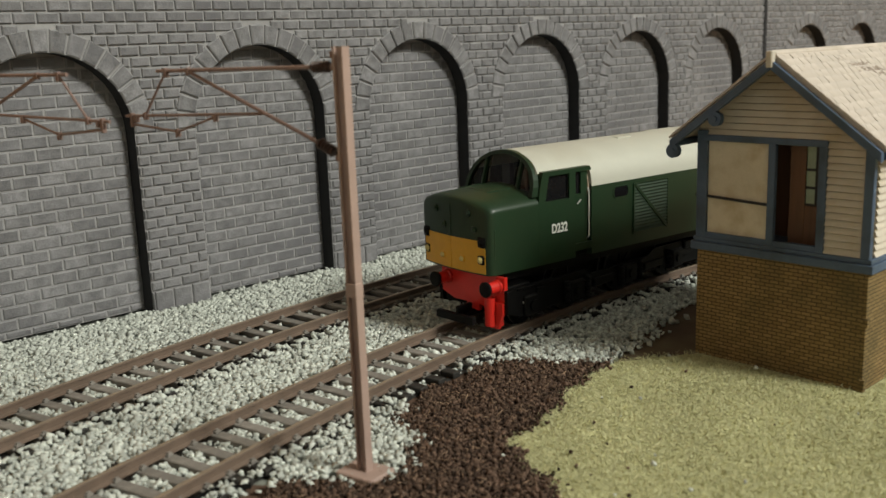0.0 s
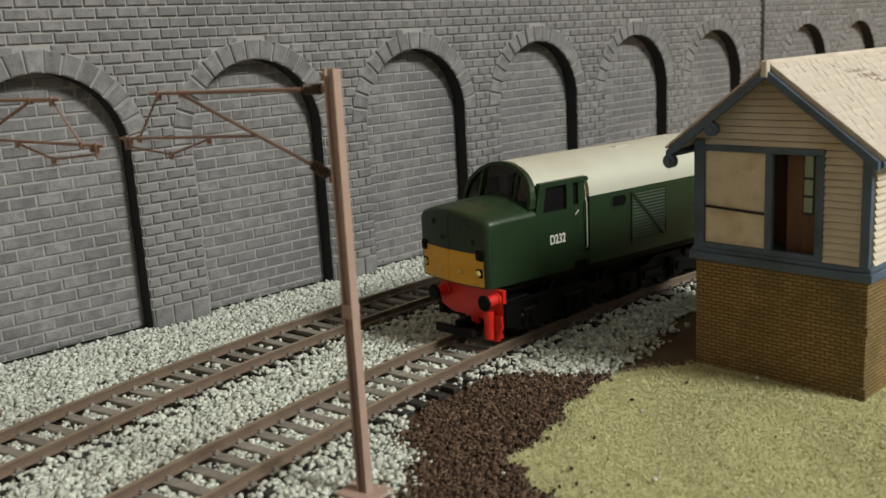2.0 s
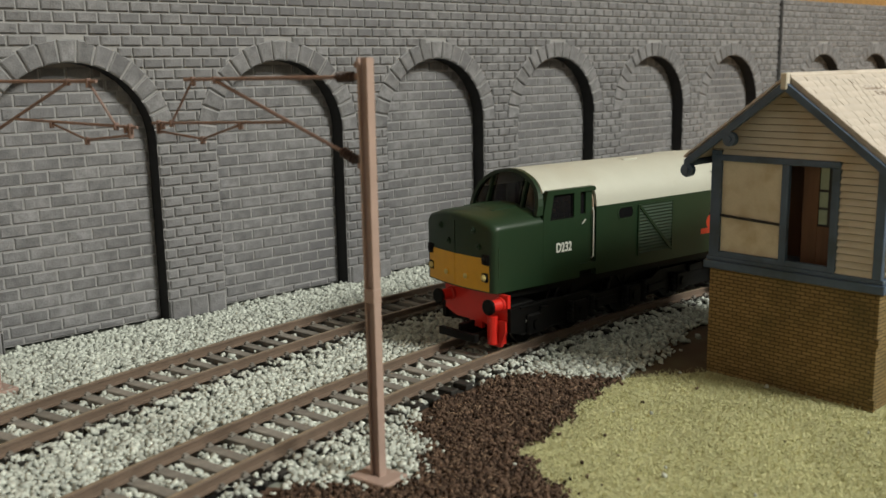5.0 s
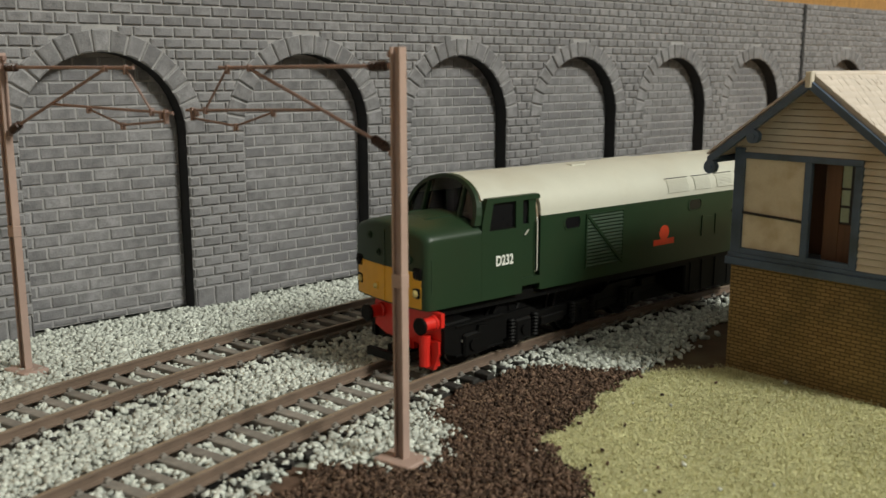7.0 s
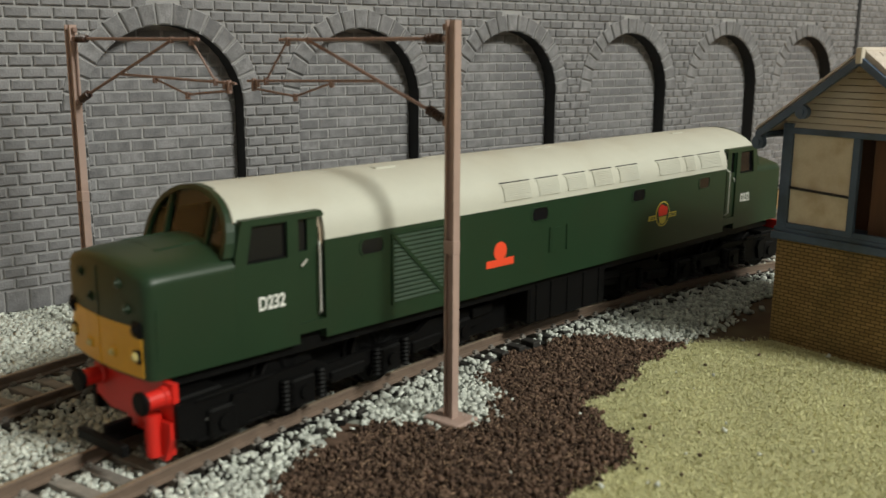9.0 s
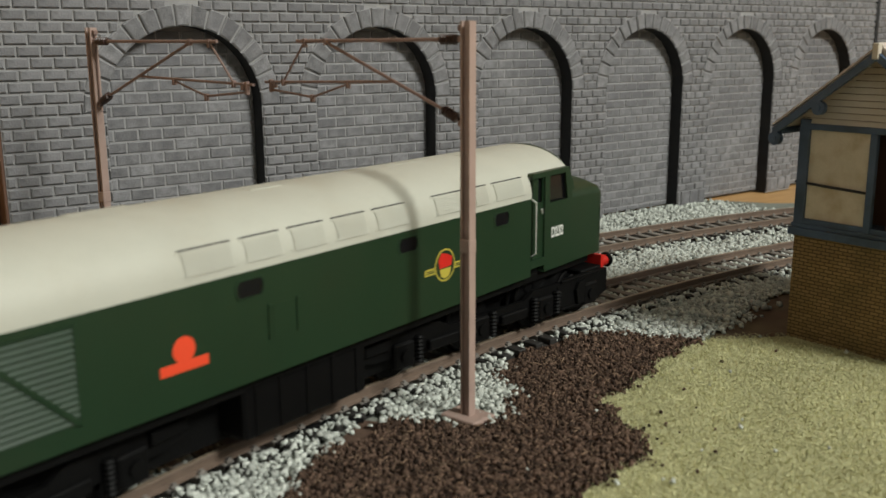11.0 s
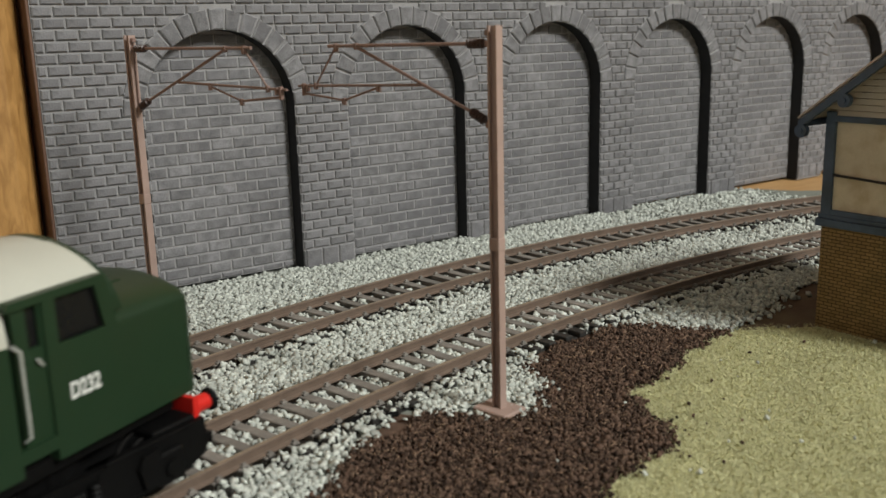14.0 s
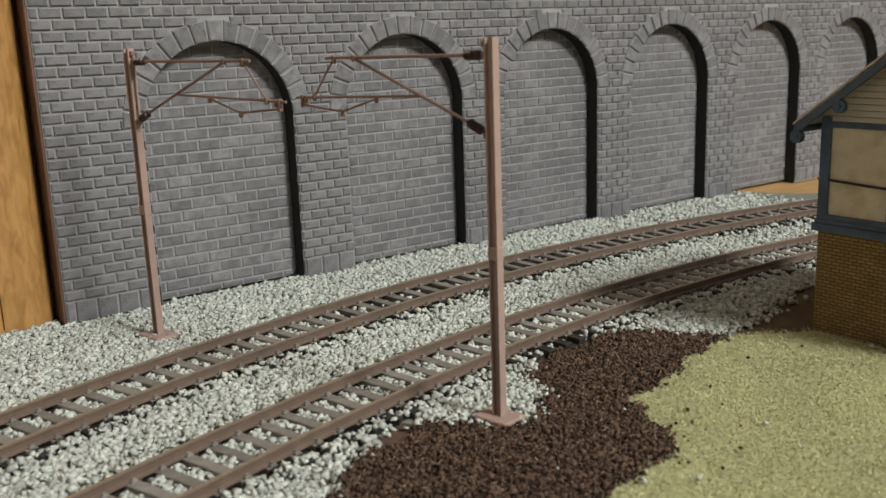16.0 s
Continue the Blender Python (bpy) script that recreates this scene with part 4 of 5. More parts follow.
        for y, z in ((-6.8, 37.4), (7.6, 37.6), (-2.9, 33.4), (9.6, 33.2)):
            bm = bmesh.new()
            tube(bm, (sx * (front(y) - 0.3), y, z), (sx * (front(y) + 0.35), y, z), 1.0, 14)
            tube(bm, (sx * (front(y) + 0.3), y, z), (sx * (front(y) + 0.7), y, z), 0.45, 8)
            part("headcode_disc", bm, GREEN, nose)
        for y, z, kind in ((12.3, 29.9, 0), (-12.3, 29.9, 0), (12.0, 25.0, 1), (-12.0, 25.0, 1), (5.0, 24.6, 2), (-3.6, 24.5, 2)):
            bm = bmesh.new()
            f = front(y)
            h = (1.5, 1.3, 1.0)[kind]
            box(bm, min(sx * (f - 0.4), sx * (f + 0.45)), max(sx * (f - 0.4), sx * (f + 0.45)), y - h, y + h, z - h, z + h, 0.3)
            ring = part("lamp_bezel", bm, YELLOW if kind == 2 else BLACK, nose)
            bm = bmesh.new()
            lathe(bm, (sx * (f + 0.3), y, z), (sx * (f + 1.0), y, z), [(0, h * 0.75), (0.5, h * 0.75), (0.6, h * 0.6), (1, h * 0.4)], 12)
            part("lamp_lens", bm, (BLACK, LAMP_GLASS, LAMP_GLASS)[kind], ring)
        for sy in (1, -1):
            bm = bmesh.new()
            tube(bm, (sx * (NOSE - 3.2), sy * (HW - 0.15), 25), (sx * (NOSE - 3.2), sy * (HW - 0.15), 33.5), 0.22, 6)
            part("nose_handrail", bm, GREEN, nose)
        # windscreen
        arc = [(y, z) for y, z in roof_profile(HW - 0.5, 40.4, ROOF_TOP + 0.08, 20)]
        bm = bmesh.new()
        inner = [(y * 0.91, 40.4 + (z - 40.4) * 0.915) for y, z in arc]
        out_f = [bm.verts.new((sx * (rake(z) + 0.35) * MM, y * MM, z * MM)) for y, z in arc]
        in_f = [bm.verts.new((sx * (rake(z) + 0.35) * MM, y * MM, z * MM)) for y, z in inner]
        out_b = [bm.verts.new((sx * (rake(z) - (1.3 if z > 46.6 else 3.0)) * MM, y * MM, z * MM)) for y, z in arc]
        in_b = [bm.verts.new((sx * (rake(z) - 1.0) * MM, y * MM, z * MM)) for y, z in inner]
        for a, b in ((out_f, in_f), (out_b, out_f), (in_f, in_b)):
            for i in range(len(arc) - 1):
                bm.faces.new((a[i], a[i + 1], b[i + 1], b[i]))
        bmesh.ops.recalc_face_normals(bm, faces=bm.faces)
        shell = part("windscreen_frame", bm, GREEN, top, "dark green domed windscreen surround")
        for i0, i1 in ((0, 6), (7, 13), (14, 20)):
            seg = inner[i0:i1 + 1]
            if i0 == 0:
                pts = [(seg[-1][0] + 0.4, 40.4)] + [(y - 0.4, z) for y, z in seg[:-1]] + [(seg[-1][0] + 0.4, seg[-1][1])]
            elif i1 == 20:
                pts = [(seg[0][0] - 0.4, seg[0][1])] + [(y + 0.4, z) for y, z in seg[1:]] + [(seg[0][0] - 0.4, 40.4)]
            else:
                pts = [(seg[0][0] - 0.4, 40.4)] + [(min(max(y, seg[-1][0] + 0.4), seg[0][0] - 0.4), z) for y, z in seg] + [(seg[-1][0] + 0.4, 40.4)]
            bm = bmesh.new()
            fr = [(sx * (rake(z) - 0.3), y, z) for y, z in pts]
            bk = [(sx * (rake(z) - 0.9), y, z) for y, z in pts]
            loft(bm, [bk, fr])
            part("windscreen", bm, GLASS, shell, "clear glossy windscreen pane").visible_shadow = False
        for y in (inner[6][0] - 0.4, inner[14][0] + 0.4):
            bm = bmesh.new()
            prism(bm, [(sx * rake(40.6), 40.6), (sx * (rake(40.6) + 0.3), 40.6), (sx * (rake(49.6) + 0.3), 49.6), (sx * (rake(49.6) - 0.9), 49.6), (sx * (rake(40.6) - 0.9), 40.6)], "y", y - 0.38, y + 0.38)
            part("windscreen_pillar", bm, GREEN, shell)
    # side details, on both sides
    for sy in (1, -1):
        def flat(bm, x0, x1, z0, z1, d0=-0.3, d1=0.1, bevel=0.0):
            box(bm, x0, x1, min(sy * (HW + d0), sy * (HW + d1)), max(sy * (HW + d0), sy * (HW + d1)), z0, z1, bevel)
        for x in (67.9, 12.8, -31.0, -66.8):
            bm = bmesh.new()
            ring = [(x + 3.0 * c + 0.0, 37.85 + 1.55 * d) for c, d in ((1, -0.45), (1, 0.45), (0.8, 1), (-0.8, 1), (-1, 0.45), (-1, -0.45), (-0.8, -1), (0.8, -1))]
            prism(bm, ring, "y", sy * (HW - 0.4), sy * (HW + 0.03))
            pane = part("side_window", bm, WINDOW, body, "small dark bodyside window")
            bm = bmesh.new()
            rim = [[(x + (u - x) * k, sy * (HW + d), 37.85 + (v - 37.85) * k) for u, v in ring] for k, d in ((1.2, -0.1), (1.14, 0.2), (1.0, 0.2), (0.97, -0.1))]
            loft(bm, rim, cap=False)
            part("window_frame", bm, GREEN, pane)
        bm = bmesh.new()
        flat(bm, 46.5, 62.6, 24.0, 39.6, -0.2, 0.04)
        grille = part("radiator_grille", bm, GREEN, body, "slatted green radiator grille")
        for i in range(15):
            bm = bmesh.new()
            z = 24.5 + i
            prism(bm, [(sy * (HW + 0.02), z), (sy * (HW + 0.4), z + 0.08), (sy * (HW + 0.34), z + 0.25), (sy * (HW + 0.02), z + 0.72)], "x", 47.0, 62.1)
            part("grille_slat", bm, GRILLE, grille)
        bm = bmesh.new()
        prism(bm, [(62.1, 39.4), (61.6, 39.4), (47.0, 24.9), (47.0, 24.3), (47.6, 24.3), (62.1, 38.8)], "y", sy * (HW + 0.03), sy * (HW + 0.5))
        for q in ((46.5, 47.0, 24.0, 39.6), (62.1, 62.6, 24.0, 39.6), (47.0, 62.1, 39.3, 39.6)):
            flat(bm, *q, -0.2, 0.36)
        part("grille_frame", bm, GREEN, grille)
        bm = bmesh.new()
        for x in (8.6, 1.6):
            flat(bm, x - 0.35, x + 0.35, 27.5, 34, -0.2, 0.3)
        flat(bm, 2.4, 7.8, 27.2, 33.6, -0.2, 0.08)
        part("access_door", bm, GREEN, body)
        bm = bmesh.new()
        flat(bm, 22.6, 32.4, 26.9, 28.7, -0.1, 0.06)
        tube(bm, (27.5, sy * (HW - 0.1), 30.6), (27.5, sy * (HW + 0.07), 30.6), 2.3, 20)
        part("red_emblem", bm, EMBLEM_RED, body, "plain red disc and bar emblem")
        bm = bmesh.new()
        tube(bm, (-43.9, sy * (HW - 0.1), 31), (-43.9, sy * (HW + 0.05), 31), 3.7, 24)
        flat(bm, -51.2, -36.6, 29.6, 31.0, -0.1, 0.05)
        crest = part("round_emblem", bm, CREST_YELLOW, body, "yellow ring emblem with a red centre")
        bm = bmesh.new()
        tube(bm, (-43.9, sy * (HW - 0.1), 31), (-43.9, sy * (HW + 0.09), 31), 3.35, 24)
        part("emblem_field", bm, GREEN, crest)
        bm = bmesh.new()
        prism(bm, [(-46.2, 30.6), (-41.8, 30.4), (-41.4, 32.4), (-42.6, 33.9), (-44.6, 33.4), (-46.4, 32.6)], "y", sy * (HW + 0.02), sy * (HW + 0.13))
        part("emblem_mark", bm, RED, crest)
        bm = bmesh.new()
        prism(bm, [(-46.0, 30.2), (-41.8, 30.2), (-42.4, 28.5), (-43.9, 27.9), (-45.4, 28.5)], "y", sy * (HW + 0.02), sy * (HW + 0.13))
        part("emblem_mark", bm, CREST_YELLOW, crest)
        bm = bmesh.new()
        for x in (-49.2, -38.6):
            flat(bm, x - 1.5, x + 1.5, 29.95, 30.2, 0.0, 0.09)
            flat(bm, x - 1.5, x + 1.5, 30.4, 30.65, 0.0, 0.09)
        part("emblem_bar", bm, GREEN, crest)
        for x in (93.3, -93.3):
            lettering(body, "D232", 3.7, (x, sy * (HW + 0.1), 30.5), (90, 0, 180 if sy > 0 else 0), body, WHITE, "white running number")
        # roof side louvres
        for x0, x1 in ((27.0, 15.5), (13.8, 4.2), (2.4, -7.2), (-9.0, -19.0), (-20.8, -31.6), (-40.5, -53.5), (-55.3, -62.0), (-63.8, -77.5)):
            bm = bmesh.new()
            za, zb = 42.4, 46.6
            ya, yb = HW + 0.02, HW - 1.35
            loft(bm, [[(x, sy * (y + o), z) for y, z, o in ((ya, za, 0.1), (yb, zb, 0.1), (yb - 1.2, zb, 0), (ya - 1.2, za, 0))] for x in (x0, x1)])
            panel = part("roof_louvre", bm, ROOF_WHITE, roof)
            bm = bmesh.new()
            for i in range(9):
                f = (i + 0.6) / 9.6
                y, z = ya + (yb - ya) * f + 0.22 + 1.04 * f * (1 - f), za + (zb - za) * f
                loft(bm, [[(x, sy * (y + o), z + q) for o, q in ((-0.4, -0.14), (0.1, -0.17), (-0.05, 0.1), (-0.4, 0.25))] for x in (x0 - 0.7, x1 + 0.7)])
            part("louvre_slat", bm, ROOF_WHITE, panel)
            # solid near-black strip: the shade line under the roof skin, put in as colour
            bm = bmesh.new()
            loft(bm, [[(x, sy * (yb + o), zb + q) for o, q in ((-0.6, -0.05), (0.13, -0.07), (0.08, 0.08), (-0.6, 0.2))] for x in (x0 - 0.2, x1 + 0.2)])
            part("vent_gap", bm, REVEAL, panel, "near-black strip for the shade line above the louvre")
    for x, y, w in ((66, 0, 5), (54, 3, 3), (30, -2, 6), (-4, 1, 4), (-48, 0, 7), (-70, 2, 3)):
        bm = bmesh.new()
        box(bm, x - w, x + w, y - 1.3, y + 1.3, ROOF_TOP - 0.8, ROOF_TOP + 0.04, 0.1)
        part("roof_fitting", bm, ROOF_WHITE, roof)
    for x in (33, -35):
        bm = bmesh.new()
        loft(bm, [[(x + d, y * 1.002, z + 0.06) for y, z in roof_profile(HW + 0.06, 40.9, ROOF_TOP, 14)] for d in (-0.15, 0.15)], cap=False)
        part("roof_seam", bm, ROOF_WHITE, roof)
    # frame and tanks
    bm = bmesh.new()
    box(bm, -114, 114, -13.6, 13.6, 18.4, 20.9)
    box(bm, -112, 112, -6.4, 6.4, 7.5, 18.6)
    part("underframe", bm, BLACK, top, "matt black underframe")
    bm = bmesh.new()
    box(bm, -19, 14, -13.6, 13.6, 8.0, 18.6, 0.6)
    tank = part("fuel_tank", bm, BLACK, top, "matt black ribbed tank")
    for x in (-16, -9, -2, 5, 11):
        for sy in (1, -1):
            bm = bmesh.new()
            box(bm, x - 0.5, x + 0.5, min(sy * 13.4, sy * 13.9), max(sy * 13.4, sy * 13.9), 8.4, 18.2)
            part("tank_rib", bm, BLACK, tank)
    for sx in (1, -1):
        bm = bmesh.new()
        for sy in (1, -1):
            y0, y1 = sorted((sy * 12.0, sy * 13.2))
            prism(bm, [(-46, 11.4), (-43, 15.2), (-20, 15.6), (-16, 13.6), (12, 13.6), (16, 15.6), (34, 15.2), (47, 14.2), (49, 9.2), (40, 8.6), (36, 10.2), (-40, 10.2)], "y", y0, y1)
            y2, y3 = sorted((sy * 13.0, sy * 14.5))
            for x in (-32, -6, 20, 40):
                box(bm, x - 3.2, x + 3.2, y2, y3, 7.4, 13.4, 0.5)
                tube(bm, (x, sy * 14.3, 10.4), (x, sy * 15.1, 10.4), 1.5, 10)
            for x in (-19, 7):
                box(bm, x - 5, x + 5, y2, sorted((sy * 13.0, sy * 13.9))[1] if sy > 0 else y3, 9.4, 12.0, 0.3)
            box(bm, -44, -36, y2, y3, 12.6, 15.2, 0.3)
        box(bm, -46, 43, -6.4, 6.4, 13.0, 18.2)
        bogie = part("bogie", bm, BLACK, top, "matt black bogie side frame")
        turn = math.degrees(PIVOT / NEAR_TRACK[2])
        bogie.matrix_basis = pose(sx * PIVOT * MM, 0, 0, 0, 0, sx * turn) @ pose(0, 0, 0, 0, 0, 0 if sx > 0 else 180)
        # buffer beam, carried by the bogie
        bm = bmesh.new()
        box(bm, 38.5, 48.2, -12.4, 12.4, 9.2, 16.6, 0.4)
        part("beam_block", bm, BLACK, bogie)
        for sy in (1, -1):
            bm = bmesh.new()
            prism(bm, [(26, 14.6), (30, 16.0), (42, 16.0), (49.3, 15.8), (49.3, 9.4), (42, 7.0), (33, 7.4), (26, 9.0)], "y", sy * 12.2, sy * 13.4)
            prism(bm, [(33.4, 12.4), (34.6, 14.4), (37.6, 14.8), (38.4, 12.6), (37.4, 8.4), (34.4, 8.4)], "y", sy * 13.3, sy * 14.4)
            for z in (8.0, 15.6):
                tube(bm, (27.5, sy * 13.5, z), (45.5, sy * 13.5, z), 0.35, 6)
            plate_ob = part("frame_plate", bm, BLACK, bogie)
            bm = bmesh.new()
            lathe(bm, (42.6, sy * 13.3, 11.6), (42.6, sy * 13.9, 11.6), [(0, 0.7), (0.6, 0.7), (1, 0.35)], 10)
            part("screw_head", bm, STEEL, plate_ob, "bright screw head")
        bm = bmesh.new()
        prism(bm, [(-12.2, 12.4), (-7.6, 10.6), (-2.4, 10.6), (-2.4, 8.6), (2.4, 8.6), (2.4, 10.6), (7.2, 9.6), (7.2, 5.6), (10.6, 5.6), (10.6, 9.6), (12.2, 10.6), (12.2, 19.4), (-12.2, 19.4)], "x", 48.0, 49.2)
        part("buffer_beam", bm, RED, bogie, "bright red buffer beam")
        bm = bmesh.new()
        tube(bm, (50.9, 8.2, 5.8), (50.9, 8.2, 13.6), 1.5, 14)
        prism(bm, [(10.4, 4.9), (12.2, 9.4), (12.2, 12.4), (7.4, 12.4), (7.4, 4.9)], "x", 49.1, 50.2)
        part("step_bracket", bm, RED, bogie, "red bracket below the buffer")
        for y in (-9.8, 9.8):
            bm = bmesh.new()
            lathe(bm, (49.0, y, 16.8), (53.6, y, 16.8), [(0, 2.0), (0.2, 2.0), (0.26, 1.65), (1, 1.55)], 16)
            part("buffer_shank", bm, RED, bogie, "red buffer shank")
            bm = bmesh.new()
            lathe(bm, (53.1, y, 16.8), (54.7, y, 16.8), [(0, 1.4), (0.35, 2.1), (0.8, 2.2), (1, 1.7)], 18)
            part("buffer_head", bm, BLACK, bogie, "black buffer head")
        bm = bmesh.new()
        box(bm, 42, 56.5, -1.0, 1.0, 7.2, 8.8, 0.2)
        box(bm, 55.2, 56.8, -7.2, 7.2, 6.8, 9.0, 0.2)
        box(bm, 50, 55.6, -0.6, 0.6, 8.6, 10.8, 0.2)
        part("coupling", bm, BLACK, bogie, "black tension-lock coupling")
        for sy in (1, -1):
            for x in (-27.2, -10.8, -1.4, 15.2, 24.8):
                bm = bmesh.new()
                lathe(bm, (x, sy * 14.0, 7.6), (x, sy * 14.0, 14), [(i / 14, 1.2 if i % 2 else 0.75) for i in range(15)], 8)
                part("spring", bm, BLACK, bogie)
        for x, r in ((-32, 7.2), (-6, 7.2), (20, 7.2), (40, 5.6)):
            bm = bmesh.new()
            for sy in (1, -1):
                tube(bm, (0, sy * 7.4, 0), (0, sy * 9.6, 0), r, 24)
                known = set(bm.faces)
                tube(bm, (0, sy * 6.9, 0), (0, sy * 7.5, 0), r + 0.6, 24)
                tube(bm, (0, sy * 9.0, 0), (0, sy * 9.7, 0), r + 0.04, 24)
                bm.normal_update()
                for f in bm.faces:
                    if f not in known and abs(f.normal.y) < 0.5:
                        f.material_index = 1
                for k in range(8):
                    a = k * math.pi / 4
                    tube(bm, (1.5 * math.cos(a), sy * 9.8, 1.5 * math.sin(a)), ((r - 1.2) * math.cos(a), sy * 9.8, (r - 1.2) * math.sin(a)), 0.45, 6)
            tube(bm, (0, -9, 0), (0, 9, 0), 1.2, 10)
            w = part("wheelset", bm, [BLACK, TYRE], bogie, "blackened spoked wheelset with bright tyres")
            w.matrix_basis = pose(x * MM, 0, (RAIL_Z + r) * MM)
            WHEELS.append((w, x, r, sx))
    for ob in top.children:
        if ob.name.split(".")[0] not in ("bogie", "fuel_tank", "coupling"):
            ob.location.z -= 0.9 * MM
    return top


WHEELS = []
loco = locomotive()

# ---- loose ground cover ----
def rect(n, x0, x1, y0, y1):
    return rng.uniform(x0, x1, n), rng.uniform(y0, y1, n)


def wobble(px, py, amount=2.0, scale=0.12):
    """Shifts places a little, so that the edges of the patches are uneven."""
    return px + amount * np.sin(py * scale * 3.1 + 2 * np.sin(px * scale)) * 0.6, py + amount * np.sin(px * scale * 4.3 + 1.7 * np.sin(py * scale * 2)) * 0.6


def lay_ballast():
    px, py = rect(250000, -270, 340, -260, 13)
    wx, wy = wobble(px + rng.normal(0, 1.6, len(px)), py + rng.normal(0, 1.6, len(px)))
    fo, no = track_off(FAR_TRACK, px, py), track_off(NEAR_TRACK, px, py)
    keep = ~inside(wx, wy, SOIL_EDGE) & ~inside(wx, wy, GRASS_EDGE)
    keep &= (no > -29 - 12 * (px < 105) - 200 * (px < -20)) & ~inside(wx + rng.normal(0, 3.0, len(px)), wy + rng.normal(0, 3.0, len(px)), [(57, -136.5), (71, -134), (88, -128), (110, -124), (300, -160), (300, -300), (50, -300)])
    keep &= (py < -1.2) | (px < -83) & (py < 22) | (py < 3.0) & (px > -48) & (((px + 0.0) % PITCH) > PITCH - SPAN + 1)
    keep &= ~((px > 236 + 10 * np.sin(py)) & (fo > 21 + 3 * np.sin(px * 0.2)))
    keep &= (np.minimum(abs(abs(fo) - 8.7), abs(abs(no) - 8.7)) > 1.7)
    # sparse between the far track's sleepers and beside the sleeper ends
    u = rng.uniform(0, 1, len(px))
    keep &= (abs(fo) > 12.6) | (u < np.clip((10 - px) / 70, 0.05, 1.0))
    keep &= ~((fo > -12.6) & (fo < -9) & (u > 0.35)) & ~((no > -12.6) & (no < -9) & (u > 0.75))
    # thinner where it lies far off
    keep &= rng.uniform(0, 1, len(px)) < np.where(px > 150, 0.55, 1.0)
    px, py, fo, no = px[keep], py[keep], fo[keep], no[keep]
    near = np.minimum(abs(fo), abs(no))
    z = np.where(near < 12.8, rng.uniform(0.2, 1.25, len(px)), np.where(near < 17, rng.uniform(0.1, 1.3, len(px)), rng.uniform(0.2, 1.2, len(px))))
    size = rng.uniform(0.65, 1.45, len(px)) * np.where(near < 16.5, 1.05, 1.0)
    # between the sleepers alone
    for track, off in ((FAR_TRACK, fo), (NEAR_TRACK, no)):
        cx, cy, r = track
        s = -np.arctan2(px - cx, py - (cy - r)) * r
        on = (abs(((s + 420 - 2) + SLEEPER_STEP / 2) % SLEEPER_STEP - SLEEPER_STEP / 2) < 1.75)
        z = np.where(on & (abs(off) < 11.8), -1.2, z)
        # some stones lie over the sleeper ends
        z = np.where(on & (abs(off) >= 11.8) & (abs(off) < 15.6), np.where(rng.uniform(0, 1, len(z)) < 0.6, rng.uniform(1.4, 2.1, len(z)), -1.2), z)
    ok = z > -1
    places = np.stack((px, py, z), 1)[ok]
    return scatter("ballast_stones", places, size[ok], 0.55, CUBE * np.array((1.15, 1.0, 0.72)), CUBE_FACES, BALLAST, "loose pale grey-green ballast stones between the tracks", "ballast", (0.55, 1.35))


def lay_soil():
    px, py = rect(170000, -125, 62, -220, -105)
    wx, wy = wobble(px + rng.normal(0, 1.2, len(px)), py + rng.normal(0, 1.2, len(px)))
    k = inside(wx, wy, SOIL_EDGE)
    k &= track_off(NEAR_TRACK, px, py) < -16 - 2.5 * np.sin(px * 0.35) - 5 * (px < -35)
    n = k.sum()
    places = np.stack((px[k], py[k], rng.uniform(-0.1, 1.2, n)), 1)
    j = rng.choice(n, 5200, replace=False)
    over = places[j] + np.array((0, 0, 0.45))
    scatter("soil_fibres", over, rng.uniform(0.4, 1.3, len(j)), 0.5, CUBE * np.array((0.16, 1.3, 0.16)), CUBE_FACES, SOIL_FIBRE, "pale tan fibres and chips among the soil", "soil")
    return scatter("soil_grains", places, rng.uniform(0.24, 0.72, n), 0.9, CUBE, CUBE_FACES, SOIL, "loose dark brown soil grains heaped beside the track", "soil", (0.35, 1.8))


def lay_grass():
    px, py = rect(420000, -60, 190, -330, -134)
    wx, wy = wobble(px + rng.normal(0, 1.7, len(px)), py + rng.normal(0, 1.7, len(px)))
    k = inside(wx, wy, GRASS_EDGE) & ~((px > BX - 0.5) & (py > BY0 - 0.5)) & (px < 190)
    # the part that the lens never reaches stays bare flock
    k &= ~(py < -265 + 0.25 * px)
    px, py = px[k], py[k]
    n = len(px)
    blade = np.array([(-0.5, 0, 0), (0.5, 0, 0), (0.15, 0.6, 1.0), (-0.15, 0.6, 1.0)])
    places = np.stack((px, py, rng.uniform(-0.15, 0.35, n)), 1)
    t = blade * np.array((0.17, 0.75, 0.5))
    return scatter("grass_fibres", places, rng.uniform(0.6, 1.4, n), 0.9, t, ((0, 1, 2, 3),), GRASS, "short pale yellow-green flock grass fibres", "grass")


lay_ballast()
lay_soil()
lay_grass()
# stray pale chips on soil and grass
px, py = rect(500, -60, 120, -230, -115)
k = inside(px, py, GRASS_EDGE) | inside(px, py, SOIL_EDGE)
k &= ~((px > BX - 2) & (py > BY0 - 2))
k[38:] = False
places = np.stack((px[k], py[k], np.full(k.sum(), 1.0)), 1)
scatter("stray_stones", places, rng.uniform(0.4, 0.95, k.sum()), 0.8, CUBE, CUBE_FACES, BALLAST, "stray pale ballast chips on soil and grass", "ballast")
px, py = rect(90, -20, 80, -190, -130)
k = inside(px, py, GRASS_EDGE) & (rng.uniform(0, 1, 90) < np.exp(-np.maximum(0, px - 10) / 18))
places = np.stack((px[k], py[k], np.full(k.sum(), 0.9)), 1)
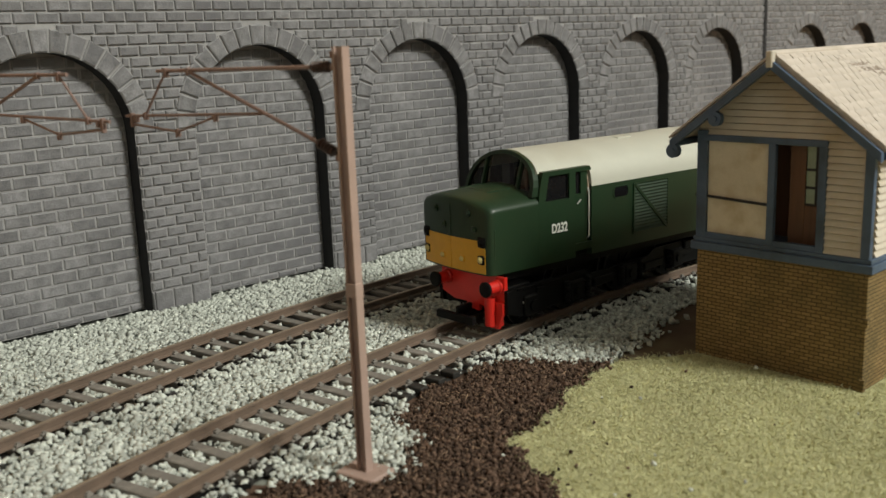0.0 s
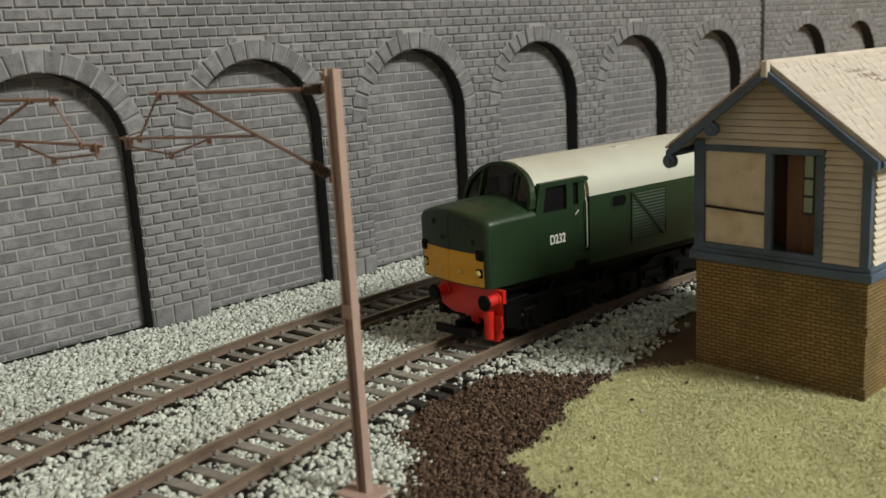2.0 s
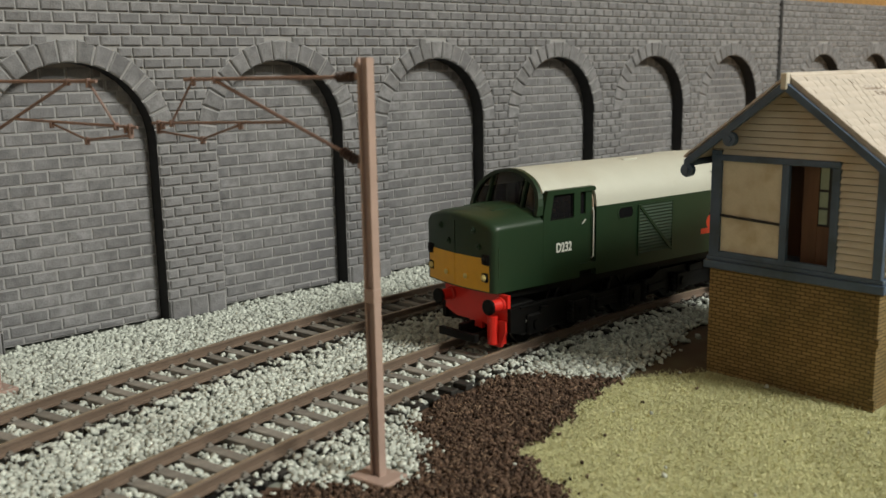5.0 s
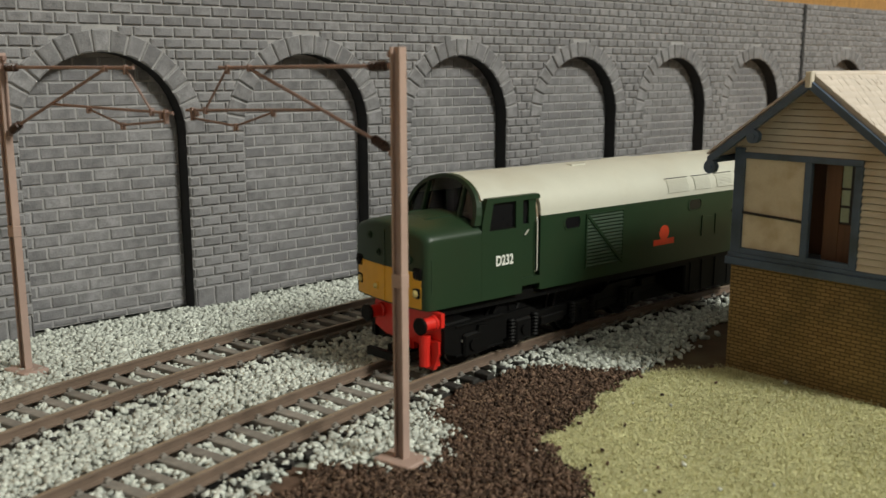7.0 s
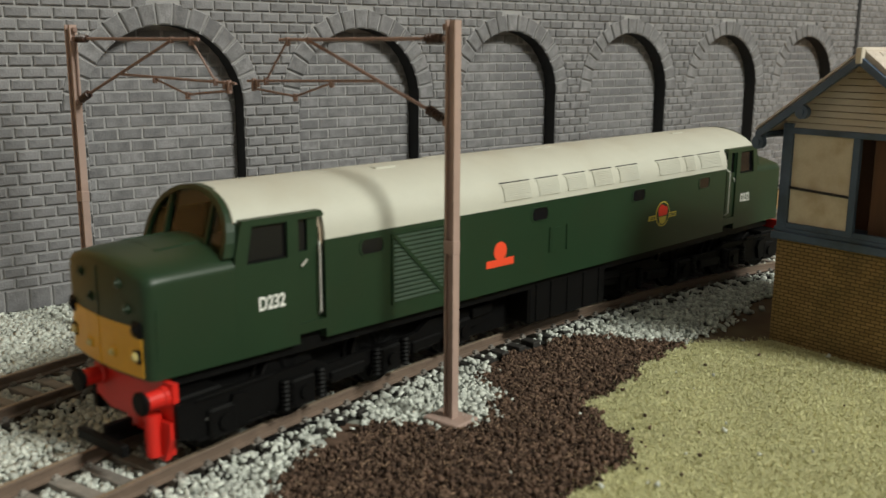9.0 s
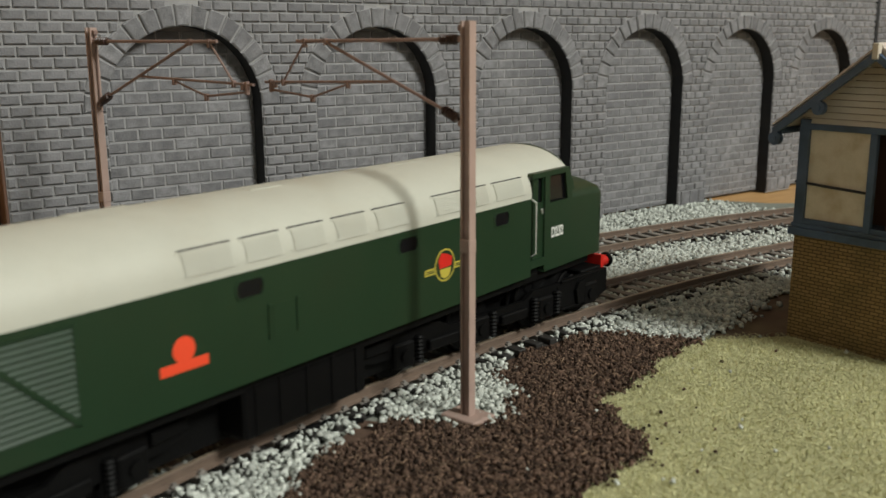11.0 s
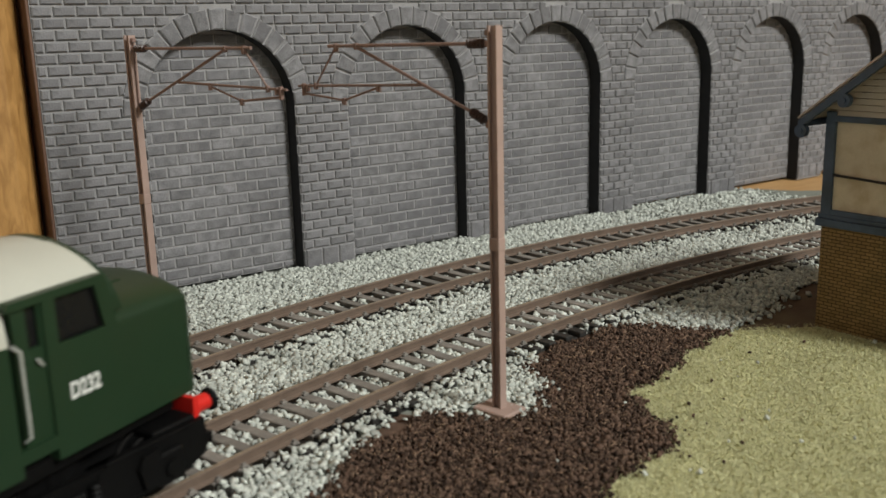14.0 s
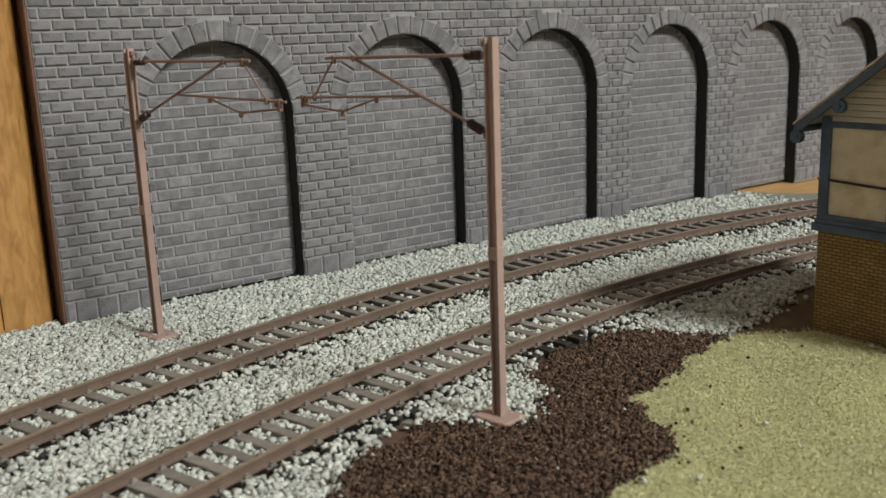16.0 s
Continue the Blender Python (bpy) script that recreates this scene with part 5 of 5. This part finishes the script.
scatter("stray_soil", places, rng.uniform(0.3, 0.8, k.sum()), 0.8, CUBE, CUBE_FACES, SOIL, "stray dark soil grains on the grass", "soil")
bm = bmesh.new()
for p, q, r in (((-62, -128.5, 1.2), (-51, -128.0, 2.0), 0.5), ((-52, -127.6, 1.9), (-45, -130.5, 1.2), 0.6), ((-60, -126.5, 1.3), (-53, -128.6, 1.9), 0.45)):
    tube(bm, p, q, r, 7)
tagged(part("twig_scrap", bm, BLACK), "dark twig scrap lying on ballast by the rail", "twig")

# ---- the wall's bricks ----
for wall, x0 in ((wall_1, WALL_X0), (wall_2, WALL_X0 + PANEL + 1.6)):
    voussoirs(wall, x0)
    face, recess = wall_rows(x0)
    if wall is wall_1:
        near = [r for r in face if -81 < r[0] < 24 and r[2] < 92][:300]
        rest = [r for r in face if r not in near] + recess
        for x, y, z, w, h in near:
            ob = new("brick", brick_mesh(w, h, 0.8))
            ob.parent = wall
            ob.matrix_basis = pose(x * MM, rnd.uniform(-0.06, 0.08) * MM, z * MM, 0, rnd.uniform(-0.5, 0.5), 0)
    else:
        rest = face + recess
    joined_bricks("brickwork", rest, wall, "grey moulded brick courses")

# ---- movement ----
# seconds and the locomotive's place along its track, from the arc's crown
RUN = [(0.0, -63.4), (2.0, -63.3), (4.0, -62.9), (4.5, -62.0), (5.0, -58.8), (5.5, -53.3), (6.0, -45.5), (6.3, -39.9), (6.6, -33.2), (7.0, -22.0), (7.4, -4.4), (7.7, 10.7), (8.0, 25.6), (8.5, 50.2), (9.0, 74.9), (9.5, 100.0), (10.0, 124.7), (11.0, 173.9), (12.0, 222.6), (12.5, 245.9), (13.0, 271.2), (13.5, 296.4), (14.0, 321.4), (14.5, 346.7), (15.0, 372.1), (16.0, 422.2)]


def run_at(t):
    return float(np.interp(t, [a for a, _ in RUN], [b for _, b in RUN]))


def loco_pose(s):
    xa, ya, _ = on_track(NEAR_TRACK, s + PIVOT)
    xb, yb, _ = on_track(NEAR_TRACK, s - PIVOT)
    return pose((xa + xb) / 2 * MM, (ya + yb) / 2 * MM, 0, 0, 0, math.degrees(math.atan2(ya - yb, xa - xb)))


def motions():
    walk(loco, [(t, loco_pose(s)) for t, s in RUN])
    times = [0.0, 4.0] + [4.0 + 0.1 * i for i in range(1, 121)]
    for w, x, r, sx in WHEELS:
        rows = []
        for t in times:
            turn = math.degrees((run_at(t) + 63.4) / r) * sx
            rows.append((t, pose(x * MM, 0, (RAIL_Z + r) * MM, 0, turn, 0)))
        walk(w, rows)


motions()
